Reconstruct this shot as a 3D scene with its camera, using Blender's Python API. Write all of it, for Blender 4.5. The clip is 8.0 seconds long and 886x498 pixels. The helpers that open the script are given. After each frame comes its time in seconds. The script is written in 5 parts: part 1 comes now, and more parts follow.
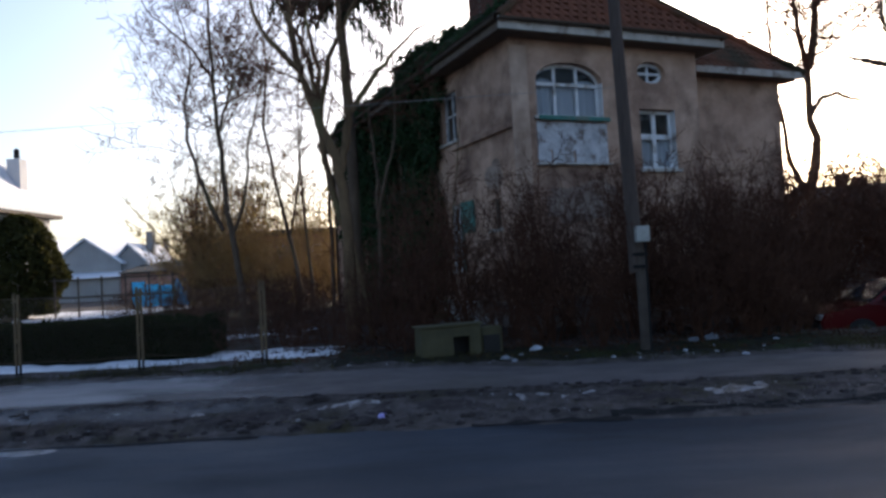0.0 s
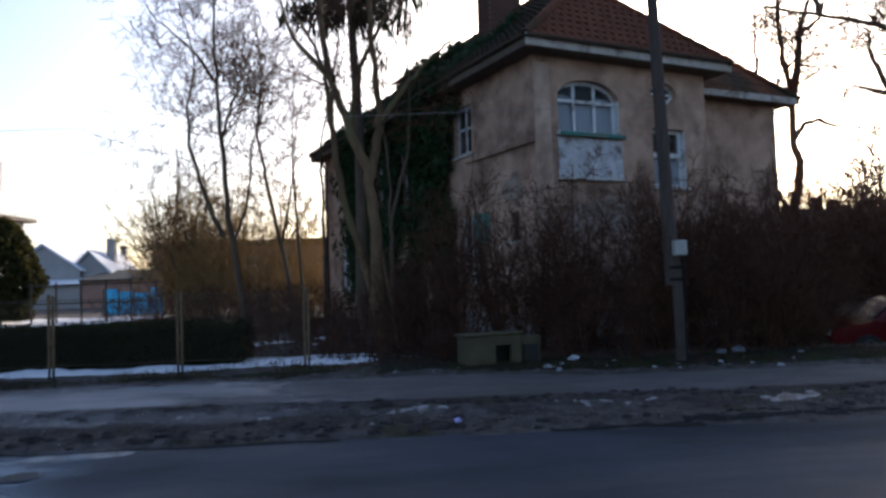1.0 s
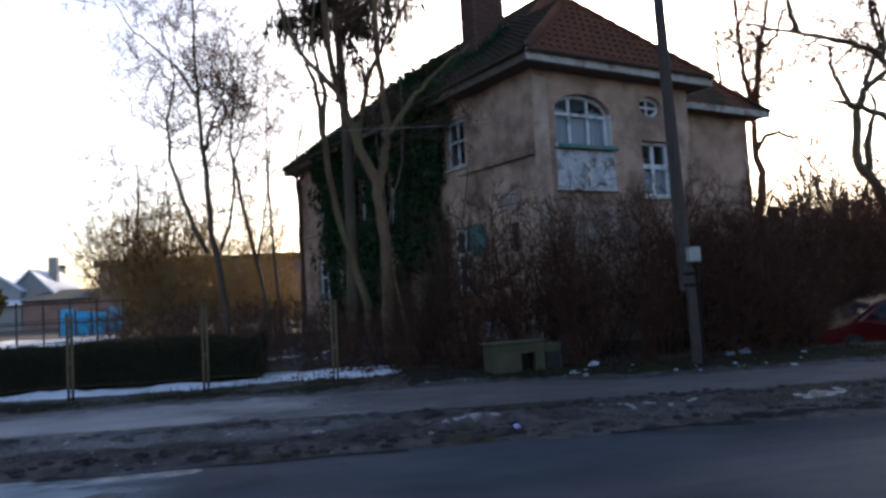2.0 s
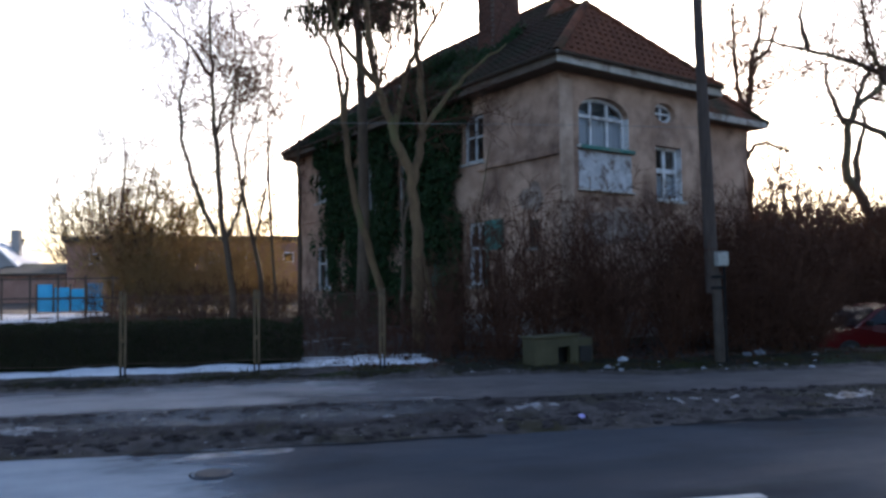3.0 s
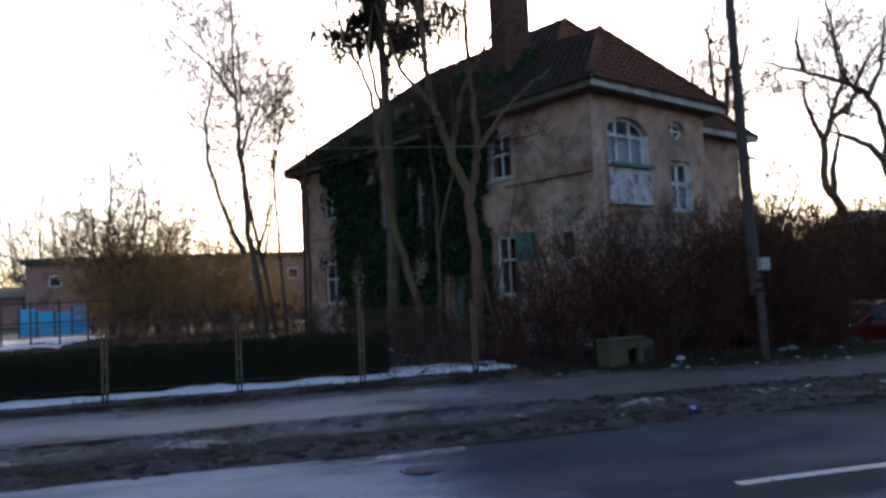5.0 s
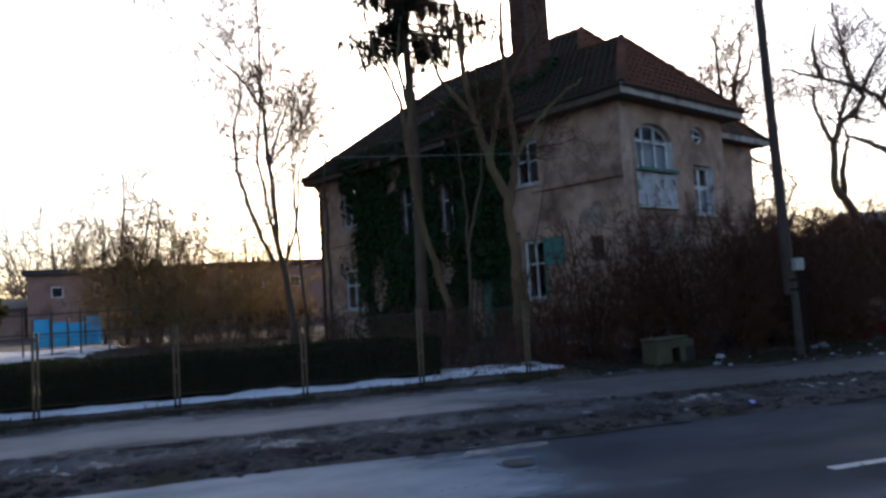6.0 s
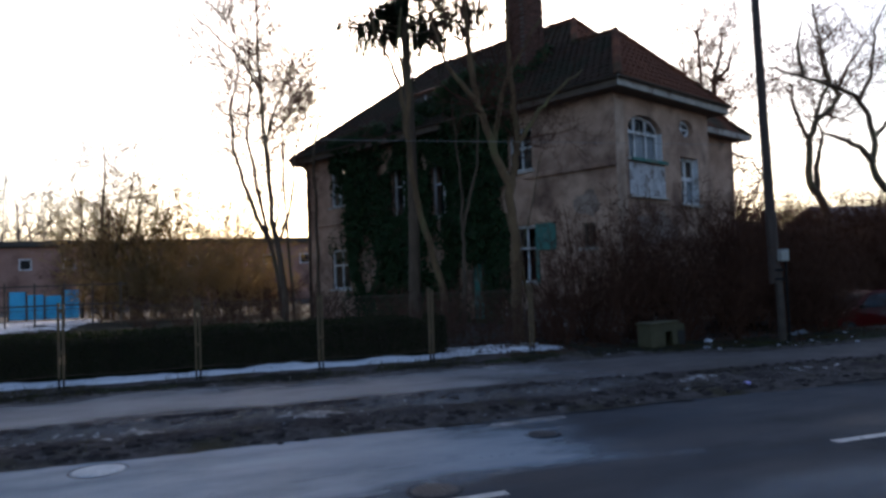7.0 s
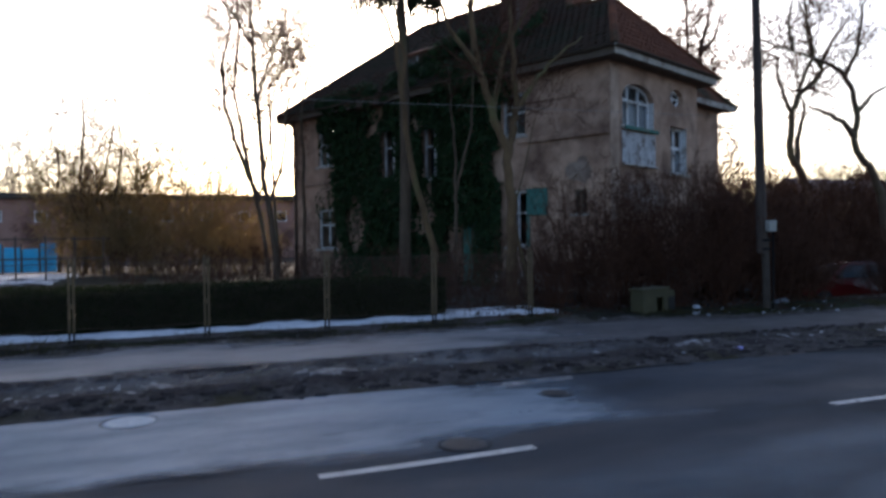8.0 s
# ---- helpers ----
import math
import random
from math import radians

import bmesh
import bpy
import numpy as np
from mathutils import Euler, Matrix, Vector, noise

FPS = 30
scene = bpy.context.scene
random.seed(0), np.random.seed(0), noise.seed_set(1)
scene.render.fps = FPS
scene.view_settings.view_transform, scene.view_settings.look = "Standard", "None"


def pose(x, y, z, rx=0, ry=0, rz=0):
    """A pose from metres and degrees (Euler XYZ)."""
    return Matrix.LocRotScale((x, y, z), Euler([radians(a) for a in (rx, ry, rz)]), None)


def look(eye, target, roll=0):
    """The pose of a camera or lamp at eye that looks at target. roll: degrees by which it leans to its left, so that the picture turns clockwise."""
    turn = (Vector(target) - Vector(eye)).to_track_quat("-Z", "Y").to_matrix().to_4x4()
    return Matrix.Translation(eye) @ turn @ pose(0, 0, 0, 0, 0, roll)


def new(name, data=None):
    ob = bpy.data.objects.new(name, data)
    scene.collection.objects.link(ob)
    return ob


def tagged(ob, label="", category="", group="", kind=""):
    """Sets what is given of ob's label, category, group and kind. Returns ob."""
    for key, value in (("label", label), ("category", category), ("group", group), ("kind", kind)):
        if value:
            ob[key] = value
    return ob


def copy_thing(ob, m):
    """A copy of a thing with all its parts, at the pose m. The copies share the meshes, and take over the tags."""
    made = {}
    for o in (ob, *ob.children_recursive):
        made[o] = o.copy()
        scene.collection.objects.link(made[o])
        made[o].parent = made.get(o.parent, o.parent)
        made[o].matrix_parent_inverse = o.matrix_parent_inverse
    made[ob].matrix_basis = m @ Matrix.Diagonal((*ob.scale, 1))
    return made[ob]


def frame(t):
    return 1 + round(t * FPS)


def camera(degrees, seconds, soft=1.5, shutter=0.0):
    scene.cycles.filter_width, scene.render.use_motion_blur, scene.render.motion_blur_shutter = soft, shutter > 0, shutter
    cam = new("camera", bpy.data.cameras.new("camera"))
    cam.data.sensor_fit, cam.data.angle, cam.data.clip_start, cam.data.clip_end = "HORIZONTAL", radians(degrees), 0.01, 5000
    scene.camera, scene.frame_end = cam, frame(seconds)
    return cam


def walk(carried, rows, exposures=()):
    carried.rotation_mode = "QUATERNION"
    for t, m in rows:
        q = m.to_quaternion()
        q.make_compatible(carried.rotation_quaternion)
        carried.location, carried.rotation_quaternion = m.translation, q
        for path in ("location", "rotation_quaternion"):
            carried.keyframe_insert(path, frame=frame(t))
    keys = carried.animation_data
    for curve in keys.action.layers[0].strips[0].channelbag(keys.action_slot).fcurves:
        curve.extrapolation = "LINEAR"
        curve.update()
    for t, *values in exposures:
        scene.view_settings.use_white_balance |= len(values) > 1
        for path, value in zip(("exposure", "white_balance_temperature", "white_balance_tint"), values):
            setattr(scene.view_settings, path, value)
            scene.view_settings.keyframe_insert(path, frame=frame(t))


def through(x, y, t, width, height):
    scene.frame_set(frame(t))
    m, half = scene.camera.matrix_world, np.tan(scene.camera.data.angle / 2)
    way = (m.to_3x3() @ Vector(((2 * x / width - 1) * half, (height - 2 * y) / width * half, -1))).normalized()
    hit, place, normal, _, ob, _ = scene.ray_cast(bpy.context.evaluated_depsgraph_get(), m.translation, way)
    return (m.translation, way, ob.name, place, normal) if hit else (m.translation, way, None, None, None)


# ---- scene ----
cam = camera(62.2, 8.0, soft=2.9, shutter=0.25)
PATH = [
    (0, (0.927, -0.035, 1.79), (0.893, 1.964, 1.842), -3.1),
    (0.5, (0.188, -0.149, 1.709), (0.255, 1.848, 1.791), -2.4),
    (0.7, (-0.114, -0.152, 1.732), (-0.04, 1.842, 1.863), -3.4),
    (1, (-0.568, -0.157, 1.746), (-0.474, 1.839, 1.834), -2.0),
    (1.2, (-0.874, -0.167, 1.745), (-0.783, 1.826, 1.88), -1.7),
    (1.5, (-1.334, -0.183, 1.747), (-1.19, 1.81, 1.829), -0.0),
    (1.7, (-1.585, -0.15, 1.745), (-1.395, 1.837, 1.863), -1.3),
    (2.8, (-3.166, -0.295, 1.824), (-2.843, 1.675, 1.939), -3.5),
    (3, (-3.5, -0.321, 1.839), (-3.132, 1.643, 1.926), -0.8),
    (3.2, (-3.792, -0.382, 1.827), (-3.375, 1.565, 2.017), -2.5),
    (3.5, (-4.231, -0.473, 1.841), (-3.803, 1.478, 1.932), -3.4),
    (4, (-4.91, -0.562, 1.893), (-4.462, 1.385, 1.982), -3.7),
    (4.2, (-5.184, -0.587, 1.908), (-4.738, 1.359, 2.027), -2.9),
    (4.5, (-5.596, -0.625, 1.921), (-5.096, 1.309, 2.013), -4.2),
    (4.8, (-5.982, -0.65, 1.917), (-5.5, 1.284, 2.089), -4.3),
    (5, (-6.24, -0.666, 1.925), (-5.706, 1.258, 2.038), -2.6),
    (5.2, (-6.442, -0.666, 1.924), (-5.928, 1.263, 2.049), -2.0),
    (6.3, (-7.838, -0.799, 1.925), (-7.241, 1.106, 2.051), -3.9),
    (6.5, (-8.015, -0.863, 1.924), (-7.383, 1.032, 2.034), -3.3),
    (6.8, (-8.275, -0.9, 1.936), (-7.664, 1.004, 1.979), -2.3),
    (7, (-8.449, -0.925, 1.943), (-7.792, 0.963, 2.02), -2.0),
    (7.3, (-8.709, -0.9, 1.972), (-7.989, 0.966, 2.001), -1.3),
    (7.5, (-8.882, -0.883, 2.008), (-8.18, 0.99, 2.003), -1.2),
    (7.8, (-9.02, -0.905, 1.981), (-8.266, 0.947, 2.011), -1.5),
    (8, (-9.112, -0.92, 1.977), (-8.381, 0.942, 1.948), -0.7),
]
walk(cam, [(t, look(eye, target, roll)) for t, eye, target, roll in PATH],
     [(0, 1.0, 6050, 16), (1, 1.0, 6050, 16), (2, 1.15, 6050, 16), (3, 1.38, 6050, 16), (3.5, 1.33, 6050, 16), (4, 1.08, 6050, 16), (5, 1.0, 6050, 16), (6.5, 0.76, 6050, 16), (7.5, 0.7, 6050, 16), (8, 0.9, 6050, 16)])

# ---- light ----
SUN_AZ, SUN_EL = 19.5, 17.0
world = bpy.data.worlds.new("sky")
scene.world = world
world.use_nodes = True
wt = world.node_tree
sky = wt.nodes.new("ShaderNodeTexSky")
sky.sky_type = "NISHITA"
sky.sun_disc = False
sky.sun_elevation = radians(SUN_EL)
sky.sun_rotation = radians(SUN_AZ)
sky.air_density, sky.dust_density, sky.ozone_density = 1.0, 2.8, 1.8
wt.links.new(sky.outputs[0], wt.nodes["Background"].inputs[0])
wt.nodes["Background"].inputs[1].default_value = 0.13
sun = new("sun", bpy.data.lights.new("sun", "SUN"))
sun.data.energy, sun.data.angle, sun.data.color = 3.2, radians(0.6), (1.0, 0.83, 0.62)
az, el = radians(SUN_AZ), radians(SUN_EL)
SUN_DIR = Vector((math.sin(az) * math.cos(el), math.cos(az) * math.cos(el), math.sin(el)))
sun.matrix_world = look(SUN_DIR * 60, (0, 0, 0))


# ---- materials ----
def ramp(nt, fac, stops):
    r = nt.nodes.new("ShaderNodeValToRGB")
    while len(r.color_ramp.elements) < len(stops):
        r.color_ramp.elements.new(0.5)
    for e, (pos, col) in zip(r.color_ramp.elements, stops):
        e.position, e.color = pos, (*col, 1)
    nt.links.new(fac, r.inputs[0])
    return r.outputs[0]


def noise_tex(nt, scale, detail=5, rough=0.6, stretch=None, kind="Object"):
    c = nt.nodes.new("ShaderNodeTexCoord")
    n = nt.nodes.new("ShaderNodeTexNoise")
    n.inputs["Scale"].default_value, n.inputs["Detail"].default_value, n.inputs["Roughness"].default_value = scale, detail, rough
    out = c.outputs[kind]
    if stretch:
        m = nt.nodes.new("ShaderNodeMapping")
        m.inputs["Scale"].default_value = stretch
        nt.links.new(out, m.inputs[0])
        out = m.outputs[0]
    nt.links.new(out, n.inputs["Vector"])
    return n.outputs["Fac"]


def blend(nt, fac, a, b, mode="MIX"):
    m = nt.nodes.new("ShaderNodeMix")
    m.data_type, m.blend_type = "RGBA", mode
    for src, sock in ((fac, m.inputs[0]), (a, m.inputs[6]), (b, m.inputs[7])):
        if isinstance(src, (int, float)):
            sock.default_value = src
        elif isinstance(src, tuple):
            sock.default_value = (*src, 1)
        else:
            nt.links.new(src, sock)
    return m.outputs[2]


def material(name, dark, light, scale=3.0, rough=0.85, metal=0.0, bump=0.3, bump_scale=40.0, stain=None, stain_scale=0.7,
             stain_at=(0.52, 0.66), vary=0.0, island=0.0, stretch=None, spec=0.5, fine=1.0):
    """A surface of two tones of noise, with stains of their own shape, fine relief and change from piece to piece."""
    m = bpy.data.materials.new(name)
    m.use_nodes = True
    nt = m.node_tree
    b = nt.nodes["Principled BSDF"]
    col = ramp(nt, noise_tex(nt, scale, 7, 0.65, stretch), [(0.3, dark), (0.7, light)])
    if stain:
        f = ramp(nt, noise_tex(nt, stain_scale, 6, 0.62, stretch), [(stain_at[0], (0, 0, 0)), (stain_at[1], (1, 1, 1))])
        col = blend(nt, f, col, stain)
    grain = ramp(nt, noise_tex(nt, bump_scale, 3, 0.7), [(0.2, (1 - 0.3 * fine,) * 3), (0.8, (1.0,) * 3)])
    col = blend(nt, 1.0, col, grain, "MULTIPLY")
    if vary or island:
        info = nt.nodes.new("ShaderNodeObjectInfo" if vary else "ShaderNodeNewGeometry")
        rnd = info.outputs["Random" if vary else "Random Per Island"]
        k = vary or island
        col = blend(nt, 1.0, col, ramp(nt, rnd, [(0, (1 - k,) * 3), (1, (1.0,) * 3)]), "MULTIPLY")
    nt.links.new(col, b.inputs["Base Color"])
    b.inputs["Roughness"].default_value, b.inputs["Metallic"].default_value = rough, metal
    b.inputs["Specular IOR Level"].default_value = spec
    if bump:
        bn = nt.nodes.new("ShaderNodeBump")
        bn.inputs["Strength"].default_value, bn.inputs["Distance"].default_value = bump, 0.02
        nt.links.new(noise_tex(nt, bump_scale, 6, 0.7, stretch), bn.inputs["Height"])
        nt.links.new(bn.outputs[0], b.inputs["Normal"])
    return m


def leafy(name, a, b, rough=0.6, through=0.25):
    """Leaves and needles: tone by leaf, a little light let through."""
    m = material(name, a, b, 2.0, rough, bump=0, island=0.5, bump_scale=20, spec=0.08)
    nt = m.node_tree
    p = nt.nodes["Principled BSDF"]
    t = nt.nodes.new("ShaderNodeBsdfTranslucent")
    t.inputs[0].default_value = (b[0] * 1.3, b[1] * 1.3, b[2], 1)
    mix = nt.nodes.new("ShaderNodeMixShader")
    mix.inputs[0].default_value = through
    nt.links.new(p.outputs[0], mix.inputs[1])
    nt.links.new(t.outputs[0], mix.inputs[2])
    nt.links.new(mix.outputs[0], nt.nodes["Material Output"].inputs[0])
    return m


def road_material():
    """Worn asphalt: coarse grain, patches, dark repairs and damp places that shine more."""
    m = material("asphalt", (0.022, 0.033, 0.048), (0.047, 0.066, 0.090), 0.9, 0.6, bump=0.5, bump_scale=90,
                 stain=(0.022, 0.031, 0.043), stain_scale=0.35, stain_at=(0.5, 0.56), stretch=(0.35, 1, 1), spec=0.2)
    nt = m.node_tree
    r = ramp(nt, noise_tex(nt, 0.3, 5, 0.6, (0.4, 1.2, 1)), [(0.4, (0.6,) * 3), (0.62, (0.9,) * 3)])
    nt.links.new(r, nt.nodes["Principled BSDF"].inputs["Roughness"])
    return m


def plain_glass(name, tint=(0.02, 0.025, 0.03), clear=0.75):
    m = bpy.data.materials.new(name)
    m.use_nodes = True
    nt = m.node_tree
    p = nt.nodes["Principled BSDF"]
    p.inputs["Base Color"].default_value = (*tint, 1)
    p.inputs["Roughness"].default_value = 0.04
    p.inputs["Specular IOR Level"].default_value = 0.7
    tr = nt.nodes.new("ShaderNodeBsdfTransparent")
    mix = nt.nodes.new("ShaderNodeMixShader")
    fr = nt.nodes.new("ShaderNodeLayerWeight")
    fr.inputs[0].default_value = 0.15
    mx = nt.nodes.new("ShaderNodeMath")
    mx.operation, mx.use_clamp = "MULTIPLY_ADD", True
    mx.inputs[1].default_value = 0.5
    mx.inputs[2].default_value = 1 - clear
    nt.links.new(fr.outputs["Facing"], mx.inputs[0])
    nt.links.new(mx.outputs[0], mix.inputs[0])
    nt.links.new(tr.outputs[0], mix.inputs[1])
    nt.links.new(p.outputs[0], mix.inputs[2])
    nt.links.new(mix.outputs[0], nt.nodes["Material Output"].inputs[0])
    return m


M_ROAD = road_material()
M_PAVE = material("worn_pavement", (0.068, 0.058, 0.057), (0.145, 0.125, 0.122), 2.6, 0.85, stain=(0.075, 0.065, 0.055), stain_scale=0.8, bump=0.5, bump_scale=60, stretch=(0.5, 1, 1))
M_SOIL = material("winter_soil", (0.034, 0.028, 0.026), (0.135, 0.115, 0.108), 5.0, 0.97, stain=(0.05, 0.042, 0.022), stain_scale=0.8, bump=1.0, bump_scale=22, spec=0.2)
M_MUD = material("frozen_mud", (0.024, 0.020, 0.020), (0.088, 0.072, 0.07), 6.0, 0.97, bump=1.0, bump_scale=24, spec=0.15)
M_TURF = material("frozen_turf", (0.009, 0.010, 0.006), (0.034, 0.029, 0.02), 5.0, 0.97, bump=1.0, bump_scale=26, spec=0.15, stain=(0.03, 0.04, 0.014), stain_scale=1.1)
M_ICE = material("dirty_ice", (0.16, 0.155, 0.155), (0.42, 0.42, 0.44), 6, 0.5, stain=(0.09, 0.075, 0.065), stain_scale=4, stain_at=(0.45, 0.6), bump=0.6, bump_scale=30)
M_SNOW = material("old_snow", (0.66, 0.68, 0.72), (0.84, 0.85, 0.88), 4, 0.7, bump=0.6, bump_scale=22, stain=(0.45, 0.42, 0.38), stain_scale=2.2, stain_at=(0.6, 0.75), fine=0.4)
M_PAINT = material("road_paint", (0.45, 0.45, 0.44), (0.72, 0.72, 0.70), 6, 0.6, bump=0.4, bump_scale=60, stain=(0.12, 0.12, 0.12), stain_scale=5, stain_at=(0.6, 0.68))
M_IRON = material("cast_iron", (0.012, 0.012, 0.013), (0.03, 0.03, 0.03), 12, 0.9, 0.0, spec=0.1, bump=0.5)
M_LID = material("worn_iron_lid", (0.035, 0.04, 0.048), (0.07, 0.076, 0.088), 9, 0.6, 0.3, bump=0.5)
M_PALE = material("pale_concrete_cover", (0.55, 0.56, 0.56), (0.72, 0.73, 0.73), 8, 0.8)
M_STUCCO = material("grey_brown_stucco", (0.36, 0.215, 0.147), (0.70, 0.475, 0.348), 1.1, 0.92, stain=(0.15, 0.085, 0.06), stain_scale=0.7, stain_at=(0.46, 0.66), bump=0.5, bump_scale=30)
M_STUCCO_PALE = material("pale_bare_plaster", (0.34, 0.225, 0.16), (0.66, 0.475, 0.36), 1.6, 0.92, stain=(0.24, 0.16, 0.12), stain_scale=1.1, stain_at=(0.5, 0.68), bump=0.5, bump_scale=30)
M_REPAIR = material("grey_repair_plaster", (0.25, 0.18, 0.14), (0.50, 0.39, 0.32), 1.8, 0.92, stain=(0.17, 0.11, 0.085), stain_scale=1.6, stain_at=(0.45, 0.62), bump=0.6, bump_scale=24)
M_PLINTH = material("patched_render", (0.22, 0.19, 0.17), (0.42, 0.40, 0.38), 1.4, 0.92, stain=(0.15, 0.12, 0.1), stain_scale=0.9, bump=0.5, bump_scale=30)
M_TILE = material("clay_roof_tile", (0.125, 0.045, 0.024), (0.29, 0.10, 0.048), 0.9, 0.92, spec=0.2, stain=(0.05, 0.04, 0.018), stain_scale=0.5, stain_at=(0.45, 0.62), bump=0.4, bump_scale=30, island=0.28)
M_TILE_ONE = material("clay_roof_tile_single", (0.125, 0.045, 0.024), (0.29, 0.10, 0.048), 0.9, 0.92, spec=0.2, stain=(0.05, 0.04, 0.018), stain_scale=0.5, stain_at=(0.45, 0.62), bump=0.4, bump_scale=30, vary=0.28)
# Darker copy of the clay tile: west slope's shade in the colour, plus moss.
M_TILE_MOSS_SHADE = material("shaded_mossy_roof_tile", (0.026, 0.017, 0.011), (0.068, 0.036, 0.023), 0.9, 0.95, spec=0.15, stain=(0.028, 0.027, 0.014), stain_scale=0.6, stain_at=(0.42, 0.6), bump=0.5, bump_scale=30, island=0.35)
M_BRICK = material("red_chimney_brick", (0.14, 0.055, 0.036), (0.25, 0.105, 0.066), 3, 0.9, stain=(0.08, 0.05, 0.04), stain_scale=1.0, bump=0.5, bump_scale=18, vary=0.45)
M_MORTAR = material("mortar", (0.16, 0.13, 0.11), (0.25, 0.21, 0.18), 6, 0.95)
M_CREAM = material("peeling_cream_paint", (0.42, 0.38, 0.33), (0.66, 0.61, 0.55), 2.5, 0.7, stain=(0.22, 0.17, 0.13), stain_scale=2.2, bump=0.3)
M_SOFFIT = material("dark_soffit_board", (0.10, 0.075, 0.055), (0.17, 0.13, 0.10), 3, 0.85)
M_WHITE = material("old_white_paint", (0.68, 0.69, 0.71), (0.86, 0.87, 0.89), 4, 0.55, stain=(0.35, 0.31, 0.27), stain_scale=3, bump=0.2)
M_PANEL = material("weathered_white_board", (0.36, 0.36, 0.38), (0.72, 0.72, 0.74), 3.5, 0.75, stain=(0.17, 0.13, 0.11), stain_scale=3.2, stain_at=(0.5, 0.64), bump=0.4)
M_CURTAIN = material("net_curtain", (0.42, 0.47, 0.54), (0.72, 0.77, 0.82), 3, 0.9, stretch=(9, 9, 0.6), bump=0)
M_TEAL = material("faded_teal_paint", (0.03, 0.13, 0.11), (0.07, 0.24, 0.20), 4, 0.7, stain=(0.16, 0.2, 0.16), stain_scale=3)
# Near-black: the shade of unlit rooms and recesses is in the colour.
M_DARK = material("interior_shade_black", (0.012, 0.011, 0.010), (0.03, 0.027, 0.024), 3, 0.95)
M_GLASS = plain_glass("window_glass", clear=0.86)
M_BARK = material("grey_brown_bark", (0.065, 0.042, 0.027), (0.16, 0.11, 0.072), 6, 0.95, bump=0.8, bump_scale=30, stretch=(1, 1, 0.25), stain=(0.14, 0.13, 0.06), stain_scale=1.2)
M_BARK_PALE = material("tan_bark", (0.085, 0.05, 0.025), (0.22, 0.138, 0.068), 5, 0.95, bump=0.7, bump_scale=30, stretch=(1, 1, 0.3), stain=(0.16, 0.15, 0.06), stain_scale=1.4)
M_TWIG = material("bare_twig", (0.06, 0.026, 0.016), (0.15, 0.068, 0.04), 1.2, 0.95, spec=0.2, bump=0, island=0.4)
# Lighter, golder twig: backlight from the low sun is mixed into its colour.
M_TWIG_BACKLIT = leafy("backlit_straw_twig", (0.18, 0.138, 0.078), (0.40, 0.305, 0.175), 0.9, 0.38)
# Paler, greyer twig: the haze of distance is mixed into the colour.
M_TWIG_FAR = material("hazed_far_twig", (0.12, 0.085, 0.065), (0.21, 0.155, 0.115), 1, 0.9, bump=0)
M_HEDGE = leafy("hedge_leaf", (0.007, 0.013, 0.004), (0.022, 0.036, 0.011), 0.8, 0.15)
M_IVY = leafy("ivy_leaf", (0.017, 0.038, 0.017), (0.052, 0.098, 0.040), 0.7, 0.15)
M_NEEDLE = leafy("spruce_needle", (0.014, 0.020, 0.011), (0.040, 0.050, 0.026), 0.7, 0.15)
M_THUJA = leafy("thuja_scale", (0.03, 0.04, 0.014), (0.09, 0.085, 0.03), 0.7, 0.3)
M_GRASS = leafy("dead_grass", (0.03, 0.034, 0.012), (0.10, 0.088, 0.04), 0.8, 0.25)
M_POST = material("ochre_fence_paint", (0.078, 0.05, 0.022), (0.175, 0.115, 0.05), 7, 0.7, stain=(0.14, 0.09, 0.05), stain_scale=6)
M_WIRE = material("rusty_wire", (0.07, 0.045, 0.03), (0.13, 0.085, 0.055), 9, 0.7, 0.3, bump=0)
M_CABLE = material("grey_cable", (0.22, 0.21, 0.20), (0.32, 0.31, 0.29), 9, 0.6, bump=0)
M_OLIVE = material("olive_cabinet_paint", (0.046, 0.041, 0.017), (0.09, 0.078, 0.031), 3, 0.75, stain=(0.08, 0.075, 0.04), stain_scale=3)
M_POLE = material("tarred_timber", (0.048, 0.034, 0.028), (0.108, 0.078, 0.064), 5, 0.9, stretch=(6, 6, 0.5), bump=0.5)
M_CONC = material("old_concrete", (0.048, 0.036, 0.028), (0.10, 0.078, 0.062), 4, 0.9, bump=0.4)
M_BOXW = material("pale_plastic_box", (0.28, 0.28, 0.26), (0.42, 0.42, 0.39), 5, 0.5, bump=0.1)
M_PLASTIC = material("litter_plastic", (0.30, 0.32, 0.37), (0.62, 0.65, 0.71), 9, 0.4, bump=0.2, vary=0.35)
M_BAG = material("grey_blue_plastic", (0.10, 0.11, 0.13), (0.22, 0.24, 0.28), 7, 0.45, bump=0.4, bump_scale=25)
M_REDCAR = material("red_car_paint", (0.088, 0.007, 0.008), (0.12, 0.009, 0.01), 1, 0.14, bump=0, fine=0.15)
M_TYRE = material("tyre_rubber", (0.015, 0.015, 0.015), (0.03, 0.03, 0.03), 20, 0.85)
M_CHROME = material("wheel_metal", (0.06, 0.06, 0.065), (0.12, 0.12, 0.13), 20, 0.6, 0.5, bump=0)
M_LAMP = material("headlamp_glass", (0.6, 0.6, 0.6), (0.8, 0.8, 0.8), 20, 0.1, 0.3, bump=0)
M_CARGLASS = plain_glass("car_glass", (0.03, 0.04, 0.05), 0.3)
M_REDBRICK = material("far_red_brick", (0.30, 0.165, 0.13), (0.44, 0.265, 0.21), 0.8, 0.9, stain=(0.15, 0.08, 0.06), stain_scale=0.3, bump=0.3, bump_scale=8)
